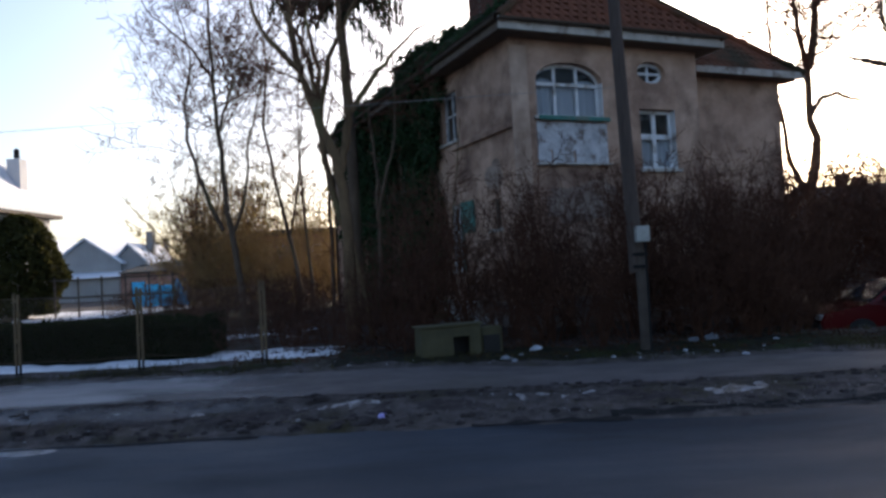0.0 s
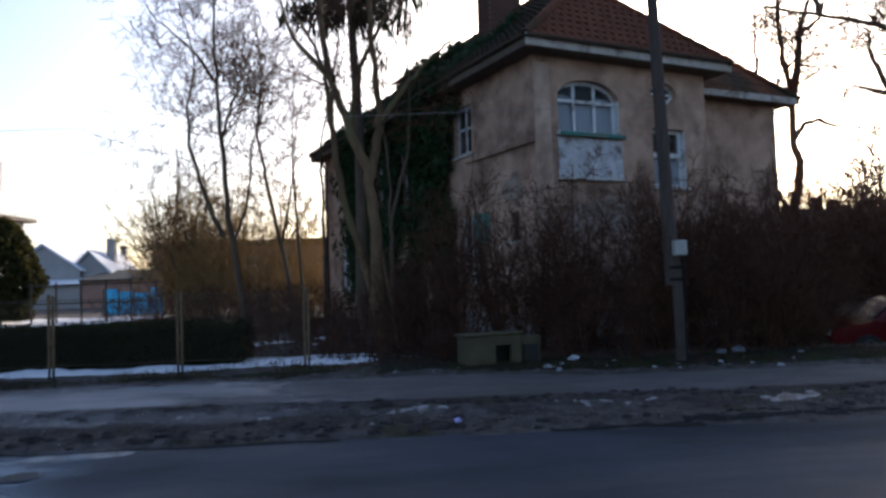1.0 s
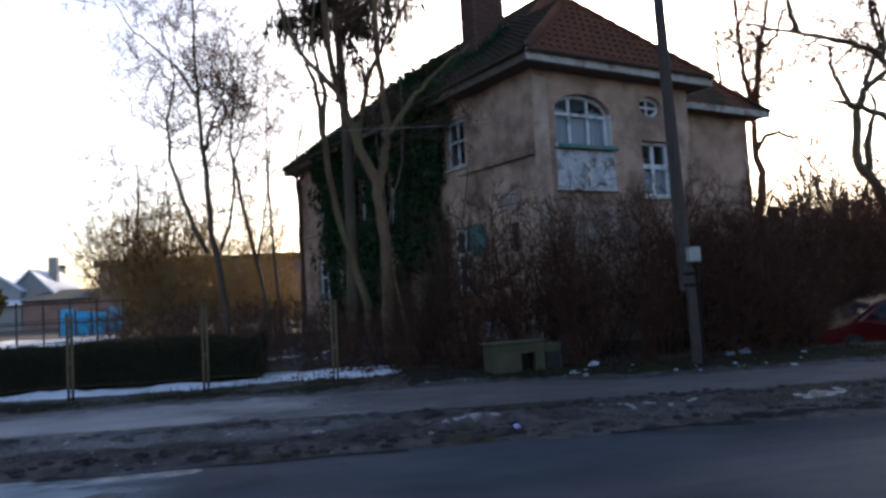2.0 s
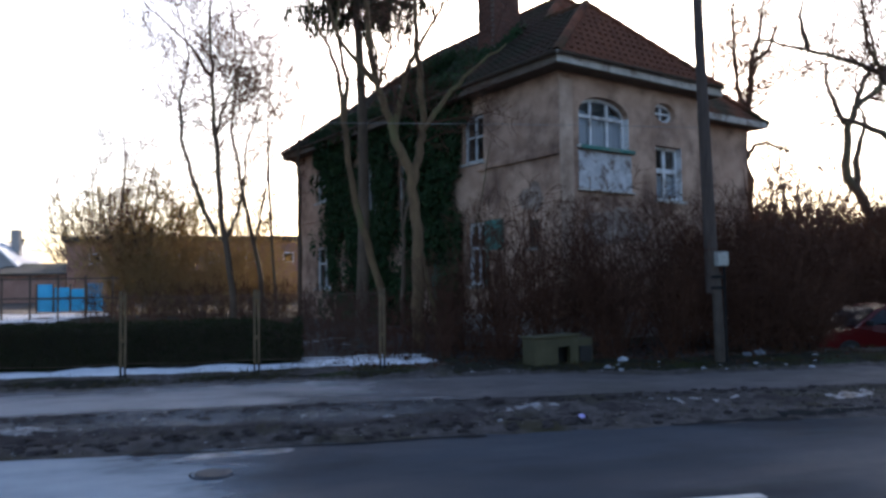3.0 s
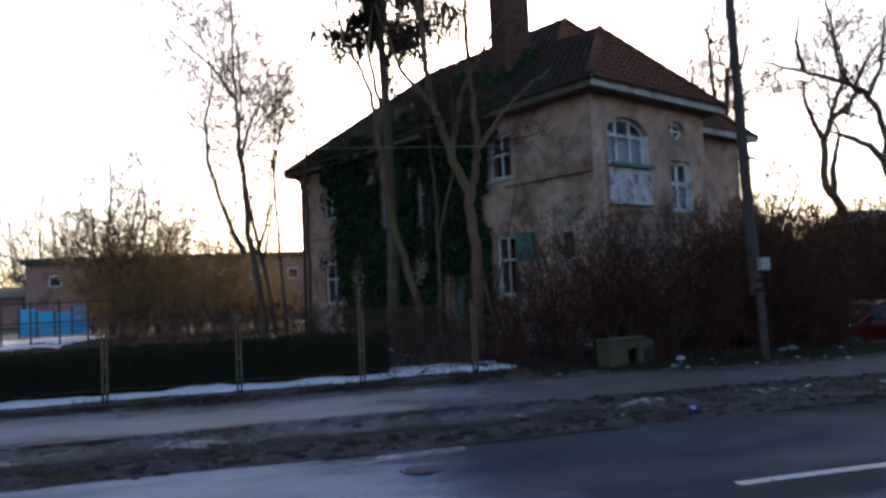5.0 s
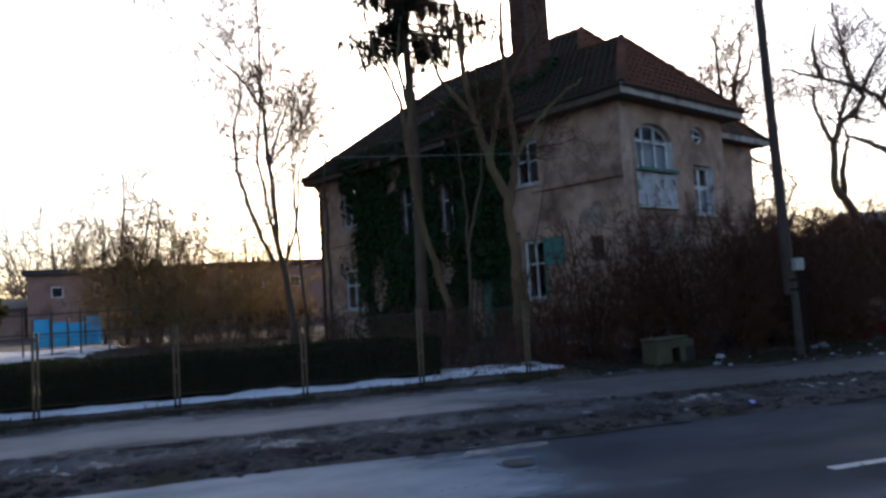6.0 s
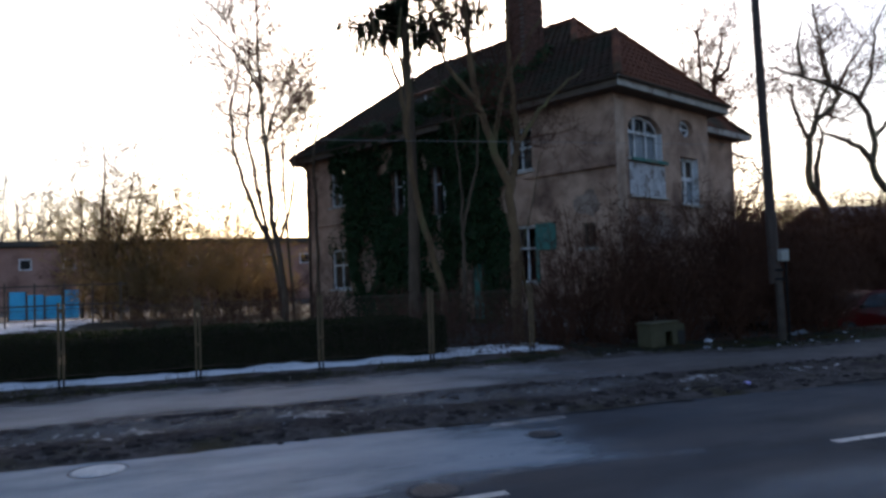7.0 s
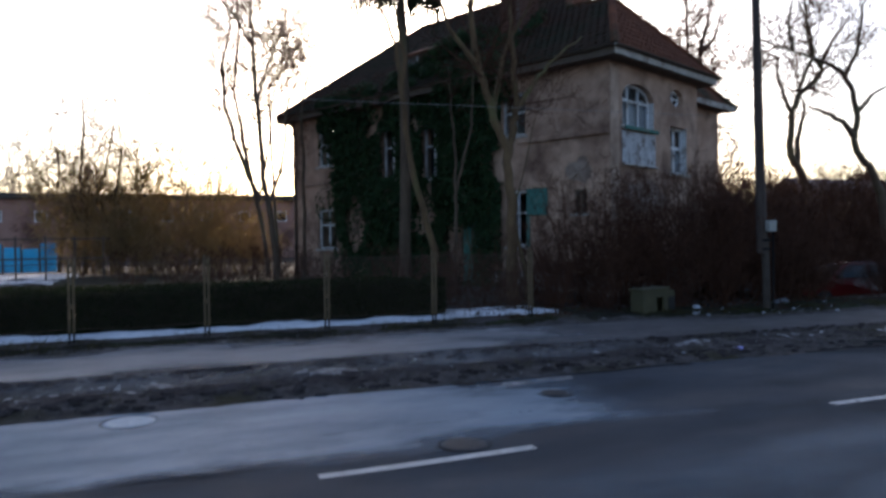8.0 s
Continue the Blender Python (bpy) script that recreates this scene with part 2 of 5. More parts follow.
M_FELT = material("roofing_felt", (0.05, 0.045, 0.04), (0.10, 0.09, 0.075), 1, 0.9, stain=(0.10, 0.10, 0.045), stain_scale=0.3)
M_PLASTER = material("white_house_render", (0.62, 0.62, 0.62), (0.78, 0.78, 0.78), 1, 0.9)
M_BLUE = leafy("blue_plastic_sheet", (0.015, 0.17, 0.52), (0.10, 0.40, 0.78), 0.5, 0.35)
M_FARGREY = material("far_grey_render", (0.30, 0.29, 0.28), (0.42, 0.41, 0.40), 0.4, 0.9)
M_TIMBER = material("dark_weathered_timber", (0.06, 0.045, 0.033), (0.13, 0.10, 0.075), 4, 0.9, stretch=(1, 1, 5))


# ---- mesh helpers ----
def mesh_from(name, verts, faces, mat, smooth=False):
    me = bpy.data.meshes.new(name)
    me.from_pydata(verts, [], faces)
    me.materials.append(mat)
    if smooth:
        me.polygons.foreach_set("use_smooth", [True] * len(me.polygons))
    me.update()
    return me


def part(name, bm, mat, parent, label=""):
    me = bpy.data.meshes.new(name)
    bm.to_mesh(me)
    bm.free()
    me.materials.append(mat)
    ob = new(name, me)
    ob.parent = parent
    return tagged(ob, label)


def part_raw(name, verts, faces, mat, parent, label="", smooth=False):
    ob = new(name, mesh_from(name, verts, faces, mat, smooth))
    ob.parent = parent
    return tagged(ob, label)


def thing(name, m, label, category, group="", kind=""):
    e = new(name)
    e.empty_display_size = 0.2
    e.matrix_world = m
    return tagged(e, label, category, group, kind)


def box(bm, x0, x1, y0, y1, z0, z1, bevel=0.0, jitter=0.0, rng=random):
    vs = []
    for z in (z0, z1):
        for x, y in ((x0, y0), (x1, y0), (x1, y1), (x0, y1)):
            j = [(rng.random() - 0.5) * jitter for _ in range(3)]
            vs.append(bm.verts.new((x + j[0], y + j[1], z + j[2])))
    fs = [bm.faces.new([vs[i] for i in f]) for f in ((3, 2, 1, 0), (4, 5, 6, 7), (0, 1, 5, 4), (1, 2, 6, 5), (2, 3, 7, 6), (3, 0, 4, 7))]
    if bevel:
        edges = list({e for f in fs for e in f.edges})
        bmesh.ops.bevel(bm, geom=edges, offset=bevel, segments=1, affect="EDGES")
    return bm


def one_box(*a, **k):
    return box(bmesh.new(), *a, **k)


def prism(bm, poly, shift):
    """A slab: a polygon and its copy moved by shift, closed round the rim."""
    a = [bm.verts.new(p) for p in poly]
    b = [bm.verts.new(Vector(p) + Vector(shift)) for p in poly]
    bm.faces.new(a)
    bm.faces.new(b[::-1])
    n = len(a)
    for i in range(n):
        bm.faces.new((a[(i + 1) % n], a[i], b[i], b[(i + 1) % n]))
    return bm


def tube(V, F, pts, radii, sides=4):
    base = len(V)
    n = len(pts)
    for i, (p, r) in enumerate(zip(pts, radii)):
        d = (pts[min(i + 1, n - 1)] - pts[max(i - 1, 0)])
        d = d.normalized() if d.length > 1e-9 else Vector((0, 0, 1))
        a = d.cross(Vector((0.31, 0.87, 0.38))).normalized()
        b = d.cross(a)
        for k in range(sides):
            t = 2 * math.pi * k / sides
            V.append(p + a * (math.cos(t) * r) + b * (math.sin(t) * r))
    for i in range(n - 1):
        for k in range(sides):
            k2 = (k + 1) % sides
            F.append((base + i * sides + k, base + i * sides + k2, base + (i + 1) * sides + k2, base + (i + 1) * sides + k))
    F.append(tuple(base + (n - 1) * sides + k for k in range(sides)))


def rand_unit(rng):
    while True:
        p = Vector((rng.uniform(-1, 1), rng.uniform(-1, 1), rng.uniform(-1, 1)))
        if 0.05 < p.length < 1:
            return p.normalized()


def limb(rng, start, way, length, segs, wander, rise):
    pts, p, d = [start.copy()], start.copy(), way.normalized()
    for _ in range(segs):
        d = (d + rand_unit(rng) * wander + Vector((0, 0, rise))).normalized()
        p = p + d * (length / segs)
        pts.append(p.copy())
    return pts


def taper(r0, r1, n):
    return [r0 + (r1 - r0) * i / (n - 1) for i in range(n)]


def branches(rng, V, F, pts, r0, depth, length, count, spread, rise, wander, from_part=0.25, min_r=0.004):
    """Side limbs along a limb, and theirs in turn."""
    for _ in range(count):
        f = rng.uniform(from_part, 1.0) * (len(pts) - 1)
        i = min(int(f), len(pts) - 2)
        p = pts[i].lerp(pts[i + 1], f - i)
        along = (pts[i + 1] - pts[i]).normalized()
        side = along.cross(rand_unit(rng)).normalized()
        way = along * (1 - spread) + side * spread
        ln = length * rng.uniform(0.55, 1.15) * (1.15 - 0.5 * f / (len(pts) - 1))
        segs = 5 if depth > 1 else 3
        q = limb(rng, p, way, ln, segs, wander, rise)
        r = max(min_r, r0 * rng.uniform(0.4, 0.6) * (1.1 - 0.6 * f / (len(pts) - 1)))
        tube(V, F, q, taper(r, max(min_r * 0.7, r * 0.25), len(q)), 4 if depth > 2 else 3)
        if depth > 1:
            branches(rng, V, F, q, r, depth - 1, ln * (0.66 if depth > 2 else 0.58), min(8, max(4, int(count * 0.75))), spread, rise, wander, 0.2, min_r)


def leaf_quads(V, F, rng, p, size, n, spread):
    for _ in range(n):
        c = p + rand_unit(rng) * spread * rng.random()
        a = rand_unit(rng)
        b = a.cross(rand_unit(rng)).normalized()
        s = size * rng.uniform(0.6, 1.3)
        k = len(V)
        V.extend((c - a * s, c + b * s * 0.6, c + a * s, c - b * s * 0.6))
        F.append((k, k + 1, k + 2, k + 3))


# ---- ground ----
def step(a, b, t):
    t = max(0.0, min(1.0, (t - a) / (b - a)))
    return t * t * (3 - 2 * t)


PROFILE = [(-400, 0.12), (1.9, 0.12), (2.25, -0.12), (7.9, -0.12), (8.36, 0.0), (8.6, 0.05), (9.3, 0.11), (9.6, 0.17), (11.0, 0.26), (11.5, 0.36),
           (11.9, 0.40), (13.0, 0.43), (16, 0.48), (30, 0.5), (70, 0.5), (3000, 0.5)]


def lay(x, y):
    """The height of the ground."""
    z = PROFILE[-1][1]
    for (y0, z0), (y1, z1) in zip(PROFILE, PROFILE[1:]):
        if y0 <= y <= y1:
            z = z0 + (z1 - z0) * (y - y0) / (y1 - y0)
            break
    if y > 9:
        z -= 0.13 * step(-1.5, 3.5, x) * step(9.0, 12.0, y) * (1 - step(14, 22, y))
    z -= 0.62 * step(7.0, 8.4, x) * (1 - step(13.6, 15.0, x)) * step(13.3, 14.6, y) * (1 - step(16.7, 17.9, y))
    if 7.8 < y < 9.7:
        z += 0.05 * noise.noise(Vector((x * 0.9, y * 2.2, 3.0))) + 0.028 * noise.noise(Vector((x * 3.5, y * 5.0, 9.0)))
    elif y >= 11.1:
        z += 0.035 * noise.noise(Vector((x * 1.1, y * 1.1, 7.0))) + 0.02 * noise.noise(Vector((x * 4, y * 4, 1.0)))
    return z


def axis(*runs):
    out = []
    for a, b, d in runs:
        n = max(1, round((b - a) / d))
        out += [a + (b - a) * i / n for i in range(n)]
    return out + [runs[-1][1]]


def sheet(xs, ys, f):
    V = [(x, y, f(x, y)) for y in ys for x in xs]
    n = len(xs)
    F = [(j * n + i, j * n + i + 1, (j + 1) * n + i + 1, (j + 1) * n + i) for j in range(len(ys) - 1) for i in range(n - 1)]
    return V, F


xs = axis((-2500, -300, 400), (-300, -60, 40), (-60, -16, 4), (-16, 15, 0.14), (15, 60, 3), (60, 300, 40), (300, 2500, 400))
ys = axis((-900, -60, 140), (-60, 1.9, 10), (1.9, 7.9, 0.75), (7.9, 9.7, 0.06), (9.7, 14.5, 0.12), (14.5, 18.5, 0.25), (18.5, 30, 0.8), (30, 100, 7), (100, 3000, 400))
V, F = sheet(xs, ys, lay)
ground = new("ground", mesh_from("ground", V, F, M_SOIL, True))
tagged(ground, "dark trodden winter soil with dead grass beside the road", "ground", kind="structure")

xs = axis((-300, -40, 20), (-40, 40, 0.5), (40, 300, 20))


def road_z(x, y):
    return 0.012 * noise.noise(Vector((x * 0.4, y * 0.8, 2.0))) - 0.02 * step(7.4, 8.6, y) - 0.065 * step(1.0, 7.5, -x) * (1 - step(6.0, 8.2, y))


V, F = sheet(xs, axis((2.0, 8.9, 0.1)), road_z)
road = new("road", mesh_from("road", V, F, M_ROAD, True))
tagged(road, "worn grey asphalt carriageway, patched and damp along its edge", "road", kind="structure")


def pave_edge(x, y):
    t = (y - 9.72) / (11.05 - 9.72)
    lo = 9.72 + 0.12 * noise.noise(Vector((x * 0.7, 0, 5))) + 0.05 * noise.noise(Vector((x * 3, 0, 8)))
    hi = 11.2 + 0.10 * noise.noise(Vector((x * 0.6, 4, 5))) + 0.04 * noise.noise(Vector((x * 3, 7, 8)))
    return lo + (hi - lo) * t


V, F = sheet(axis((-60, -16, 1.5), (-16, 14, 0.2), (14, 60, 1.5)), axis((9.72, 11.05, 0.1)), lambda x, y: 0)
V = [(x, pave_edge(x, y), lay(x, pave_edge(x, y)) + 0.012) for x, y, _ in V]
pavement = new("pavement", mesh_from("pavement", V, F, M_PAVE, True))
tagged(pavement, "uneven grey pavement strip behind a muddy verge", "pavement", kind="structure")


# ---- the house ----
HOUSE_TURN = 24.3
HX, HY = 2.305, 15.804
HOUSE_M = pose(HX, HY, 0, 0, 0, HOUSE_TURN)
house = thing("house", HOUSE_M, "abandoned two-storey stucco villa with hipped clay-tile roof, ivy-grown", "house")


def front(s, d, z):
    return (s, d, z)


def side(s, d, z):
    return (d, s, z)


def mapped_box(bm, at, s0, s1, d0, d1, z0, z1):
    a, b = at(s0, d0, z0), at(s1, d1, z1)
    return box(bm, min(a[0], b[0]), max(a[0], b[0]), min(a[1], b[1]), max(a[1], b[1]), z0, z1)


def wall(name, at, s0, s1, z0, z1, d, thick, openings, mat, label=""):
    """A wall with openings cut through it. An opening: s0, s1, z0, z1 and the shape of its head: flat, arch or round."""
    bm = bmesh.new()
    ss = sorted({s0, s1, *(v for o in openings for v in o[:2])})
    zs = sorted({z0, z1, *(v for o in openings for v in o[2:4])})
    for i in range(len(ss) - 1):
        for j in range(len(zs) - 1):
            mid = ((ss[i] + ss[i + 1]) / 2, (zs[j] + zs[j + 1]) / 2)
            if not any(o[0] < mid[0] < o[1] and o[2] < mid[1] < o[3] for o in openings):
                mapped_box(bm, at, ss[i], ss[i + 1], d, d + thick, zs[j], zs[j + 1])
    for o in openings:
        a, b, lo, hi, shape = o
        if shape == "flat":
            continue
        n = 14
        mid, half = (a + b) / 2, (b - a) / 2
        if shape == "arch":
            rise = 0.42
            rows = [(0, math.pi, hi - rise, rise, hi)]
        else:
            rows = [(0, math.pi, (lo + hi) / 2, (hi - lo) / 2, hi), (0, -math.pi, (lo + hi) / 2, (hi - lo) / 2, lo)]
        for t0, t1, zc, rise, zedge in rows:
            for k in range(n):
                u0, u1 = t0 + (t1 - t0) * k / n, t0 + (t1 - t0) * (k + 1) / n
                p0 = (mid + half * math.cos(u0), zc + rise * math.sin(u0))
                p1 = (mid + half * math.cos(u1), zc + rise * math.sin(u1))
                poly = [at(p0[0], d, p0[1]), at(p1[0], d, p1[1]), at(p1[0], d, zedge), at(p0[0], d, zedge)]
                inner = at(0, thick, 0)
                if abs(p0[1] - zedge) < 1e-4:
                    poly = poly[:3]
                elif abs(p1[1] - zedge) < 1e-4:
                    poly = [poly[0], poly[1], poly[3]]
                prism(bm, poly, inner)
    bmesh.ops.remove_doubles(bm, verts=bm.verts, dist=0.0005)
    bmesh.ops.recalc_face_normals(bm, faces=bm.faces)
    return part(name, bm, mat, house, label)


def window(at, s0, s1, z0, z1, d=0.10, cols=2, rows=(0.62,), shape="flat", mat=None, curtain=False, sill=True, broken=(), label="white-painted wooden casement window", bar=0.055):
    """A casement set back in its opening: outer frame, bars, panes and a sill."""
    mat = mat or M_WHITE
    w = part("window", one_box(0, 0.001, 0, 0.001, 0, 0.001), mat, house, label)
    bm = bmesh.new()
    mid, half = (s0 + s1) / 2, (s1 - s0) / 2
    rise = {"flat": 0, "arch": 0.42, "round": (z1 - z0) / 2}[shape]

    def head(s):
        if shape == "flat":
            return z1
        return z1 - rise + rise * math.sqrt(max(0, 1 - ((s - mid) / half) ** 2))

    def foot(s):
        return z0 if shape != "round" else 2 * (z0 + rise) - head(s)

    if shape == "flat":
        mapped_box(bm, at, s0, s1, d, d + 0.08, z1 - 0.08, z1)
        mapped_box(bm, at, s0, s1, d, d + 0.08, z0, z0 + 0.08)
    else:
        n = 24
        full = math.pi if shape == "arch" else 2 * math.pi
        for k in range(n):
            q = []
            for t in (full * k / n, full * (k + 1) / n):
                c, sn = math.cos(t), math.sin(t)
                q.append(((mid + half * c, z1 - rise + rise * sn), (mid + (half - 0.075) * c, z1 - rise + (rise - 0.075) * sn)))
            prism(bm, [at(q[0][0][0], d, q[0][0][1]), at(q[1][0][0], d, q[1][0][1]), at(q[1][1][0], d, q[1][1][1]), at(q[0][1][0], d, q[0][1][1])], at(0, 0.08, 0))
        if shape == "arch":
            mapped_box(bm, at, s0, s1, d, d + 0.08, z0, z0 + 0.08)
    if shape != "round":
        for a in (s0, s1 - 0.075):
            mapped_box(bm, at, a, a + 0.075, d, d + 0.08, z0 + 0.08, z1 - rise - (0.08 if shape == "flat" else 0))
    bmesh.ops.recalc_face_normals(bm, faces=bm.faces)
    part("window_frame", bm, mat, w)
    cuts_s = [s0 + (s1 - s0) * i / cols for i in range(cols + 1)]
    cuts_z = [z0] + [z0 + (z1 - z0) * r for r in rows] + [z1]
    for c in cuts_s[1:-1]:
        part("mullion", mapped_box(bmesh.new(), at, c - bar / 2, c + bar / 2, d + 0.01, d + 0.07, foot(c) + 0.06, head(c) - 0.06), mat, w)
    for c in cuts_z[1:-1]:
        part("transom", mapped_box(bmesh.new(), at, s0 + 0.06, s1 - 0.06, d + 0.005, d + 0.075, c - bar / 2, c + bar / 2), mat, w)
    idx = 0
    for i in range(cols):
        for j in range(len(cuts_z) - 1):
            idx += 1
            if idx in broken:
                continue
            bm = bmesh.new()
            a, b = cuts_s[i] + 0.02, cuts_s[i + 1] - 0.02
            if shape == "flat":
                pts = [(a, cuts_z[j]), (b, cuts_z[j]), (b, cuts_z[j + 1]), (a, cuts_z[j + 1])]
            else:
                m = [a + (b - a) * k / 6 for k in range(7)]
                pts = [(s, max(cuts_z[j], foot(s))) for s in m] + [(s, min(cuts_z[j + 1], head(s))) for s in m[::-1]]
                pts = [p for k, p in enumerate(pts) if (Vector(p) - Vector(pts[k - 1])).length > 0.002]
            tip = 0.004 * math.sin(idx * 2.1)
            prism(bm, [at(p[0], d + 0.035 + tip * (p[0] - a), p[1]) for p in pts], at(0, 0.006, 0))
            bmesh.ops.recalc_face_normals(bm, faces=bm.faces)
            part("pane", bm, M_GLASS, w).visible_shadow = False
    if sill:
        part("sill", mapped_box(bmesh.new(), at, s0 - 0.08, s1 + 0.08, -0.08, d + 0.02, z0 - 0.07, z0), M_CREAM, w, "peeling cream sill")
    if curtain:
        n = 40
        Vc, Fc = [], []
        tops = z0 + (z1 - z0) * curtain
        for k in range(n + 1):
            s = s0 + 0.04 + (s1 - s0 - 0.08) * k / n
            dd = d + 0.11 + 0.02 * math.sin(k * 1.7) + 0.015 * math.sin(k * 0.6)
            zt = max(z0 + 0.1, min(tops + 0.05 * math.sin(k * 0.23), head(s) - 0.05))
            Vc += [at(s, dd, z0 + 0.05), at(s, dd, zt), at(s, dd + 0.008, z0 + 0.05), at(s, dd + 0.008, zt)]
        for k in range(n):
            i = 4 * k
            Fc += [(i, i + 4, i + 5, i + 1), (i + 2, i + 3, i + 7, i + 6), (i + 1, i + 5, i + 7, i + 3)]
        part_raw("curtain", Vc, Fc, M_CURTAIN, w, "pale bluish net curtain", True)
    return w


EAVE = 6.98
FRONT_OPEN = [(0.64, 2.40, 5.02, 6.26, "arch"), (3.42, 4.24, 5.90, 6.42, "round"), (3.42, 4.46, 3.86, 5.28, "flat")]
SIDE_OPEN = [(2.82, 3.62, 1.70, 3.38, "flat"), (0.74, 1.18, 2.62, 3.30, "flat"), (2.85, 3.75, 5.00, 6.28, "flat"), (12.15, 13.10, 4.82, 6.26, "flat"),
             (11.95, 13.15, 1.62, 3.16, "flat"), (8.30, 9.25, 4.08, 5.95, "flat"), (6.25, 7.20, 3.95, 5.80, "flat"), (4.65, 5.50, 0.55, 2.60, "flat")]
wall("front_wall", front, 0.0, 5.2, 0.1, 6.72, 0.0, 0.4, FRONT_OPEN, M_STUCCO)
wall("side_wall", side, 0.4, 14.8, 0.1, 6.72, 0.0, 0.4, SIDE_OPEN, M_STUCCO)
wall("bay_return_wall", side, 0.4, 1.4, 0.1, 6.72, 4.8, 0.4, [], M_STUCCO)
wall("wing_wall", front, 5.2, 9.05, 0.1, 6.5, 1.0, 0.4, [], M_STUCCO)
wall("east_wall", side, 1.4, 14.8, 0.1, 6.5, 8.65, 0.4, [], M_STUCCO)
wall("rear_wall", front, 0.4, 8.65, 0.1, 6.5, 14.4, 0.4, [], M_STUCCO)
# Unseen floor and partition, coloured near-black so the rooms look unlit.
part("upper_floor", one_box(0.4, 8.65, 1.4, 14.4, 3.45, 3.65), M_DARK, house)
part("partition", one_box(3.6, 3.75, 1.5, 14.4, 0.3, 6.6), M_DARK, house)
part("plinth", one_box(-0.05, 5.25, -0.05, -0.001, 0.0, 1.0), M_PLINTH, house, "patched grey render plinth")
part("plinth", one_box(-0.05, -0.001, 0.0, 4.6, 0.0, 0.95), M_PLINTH, house, "patched grey render plinth")
part("corner_pilaster", one_box(0.0, 0.42, -0.035, -0.002, 1.0, 6.55), M_STUCCO_PALE, house, "pale bare plaster corner strip")
part("string_course", one_box(-0.09, -0.002, 0.0, 3.1, 4.74, 4.88, bevel=0.02), M_STUCCO, house, "weathered stucco ledge")
part("string_course", one_box(-0.07, -0.002, 10.9, 14.8, 4.10, 4.20, bevel=0.02), M_STUCCO, house, "weathered stucco ledge")

# windows of the front
arched = window(front, 0.64, 2.40, 5.02, 6.26, d=0.17, cols=3, rows=(0.62,), shape="arch", curtain=0.7, label="arched white casement window with pale curtains", bar=0.07)
part("reveal", one_box(2.385, 2.399, 0.004, 0.168, 5.02, 5.84), M_WHITE, arched, "white-painted reveal")
part("window_apron", one_box(0.60, 2.44, -0.03, -0.002, 4.28, 4.90, bevel=0.006), M_PANEL, house, "flaking white board under the arched window")
for s0, s1, foot in ((0.60, 0.93, 4.0), (0.975, 1.52, 3.98), (1.57, 2.44, 3.98)):
    part("apron_board", one_box(s0, s1, -0.03, -0.002, foot, 4.279, bevel=0.006), M_PANEL, house, "short flaking white board")
part("apron_ledge", one_box(0.55, 2.5, -0.10, -0.002, 3.93, 3.975, bevel=0.01), M_CREAM, house)
part("flower_box", one_box(0.62, 2.48, -0.14, -0.085, 4.92, 5.02, bevel=0.01), M_TEAL, house, "faded teal board along the sill")
window(front, 3.42, 4.24, 5.90, 6.42, d=0.14, cols=2, rows=(0.5,), shape="round", sill=False, label="small oval window with white bars", bar=0.05)
square = window(front, 3.42, 4.46, 3.86, 5.28, d=0.16, cols=2, rows=(0.56,), bar=0.12, curtain=0.5, label="white-painted wooden casement window with broad bars")
part("reveal", one_box(4.446, 4.459, 0.004, 0.158, 3.86, 5.28), M_WHITE, square, "white-painted reveal")


def bare_patch(at, s0, s1, z0, z1, seed, mat, label):
    """A scab of old repair plaster with a ragged outline."""
    n = 70
    pts = []
    for k in range(n):
        a = 2 * math.pi * k / n
        r = 1 + 0.35 * noise.noise(Vector((math.cos(a) * 1.4, math.sin(a) * 1.4, seed))) + 0.2 * noise.noise(Vector((math.cos(a) * 4, math.sin(a) * 4, seed))) + 0.12 * noise.noise(Vector((math.cos(a) * 11, math.sin(a) * 11, seed)))
        pts.append(at((s0 + s1) / 2 + (s1 - s0) / 2 * r * math.cos(a), -0.012, (z0 + z1) / 2 + (z1 - z0) / 2 * r * math.sin(a)))
    bm = prism(bmesh.new(), pts, at(0, 0.010, 0))
    bmesh.ops.recalc_face_normals(bm, faces=bm.faces)
    part("plaster_patch", bm, mat, house, label)


bare_patch(front, 0.7, 2.9, 2.6, 3.55, 4.0, M_REPAIR, "scab of grey repair plaster")
bare_patch(side, 0.55, 1.35, 3.45, 4.15, 9.0, M_REPAIR, "scab of grey repair plaster")
# windows of the side
window(side, 2.82, 3.62, 1.70, 3.38, cols=2, rows=(0.6,), broken=(1, 2, 3), label="broken casement window with missing panes")
part("shutter", one_box(-0.055, -0.012, 2.06, 2.80, 2.62, 3.40, bevel=0.01), M_TEAL, house, "faded teal shutter board")
part("shutter", one_box(-0.05, -0.012, 2.70, 2.80, 1.70, 2.60), M_TEAL, house, "faded teal shutter board")
window(side, 0.74, 1.18, 2.62, 3.30, cols=2, rows=(), broken=(1,), label="small dark window in a wooden frame", mat=M_SOFFIT)
window(side, 2.85, 3.75, 5.00, 6.28, cols=2, rows=(0.55,), curtain=False, label="white window half covered by ivy")
window(side, 12.15, 13.10, 4.82, 6.26, cols=2, rows=(0.6,), label="white casement window with peeling paint")
window(side, 11.95, 13.15, 1.62, 3.16, cols=2, rows=(0.6,), label="white casement window with peeling paint")
window(side, 8.30, 9.25, 4.08, 5.95, cols=2, rows=(0.6,), broken=(2,), label="white casement window hemmed in by ivy")
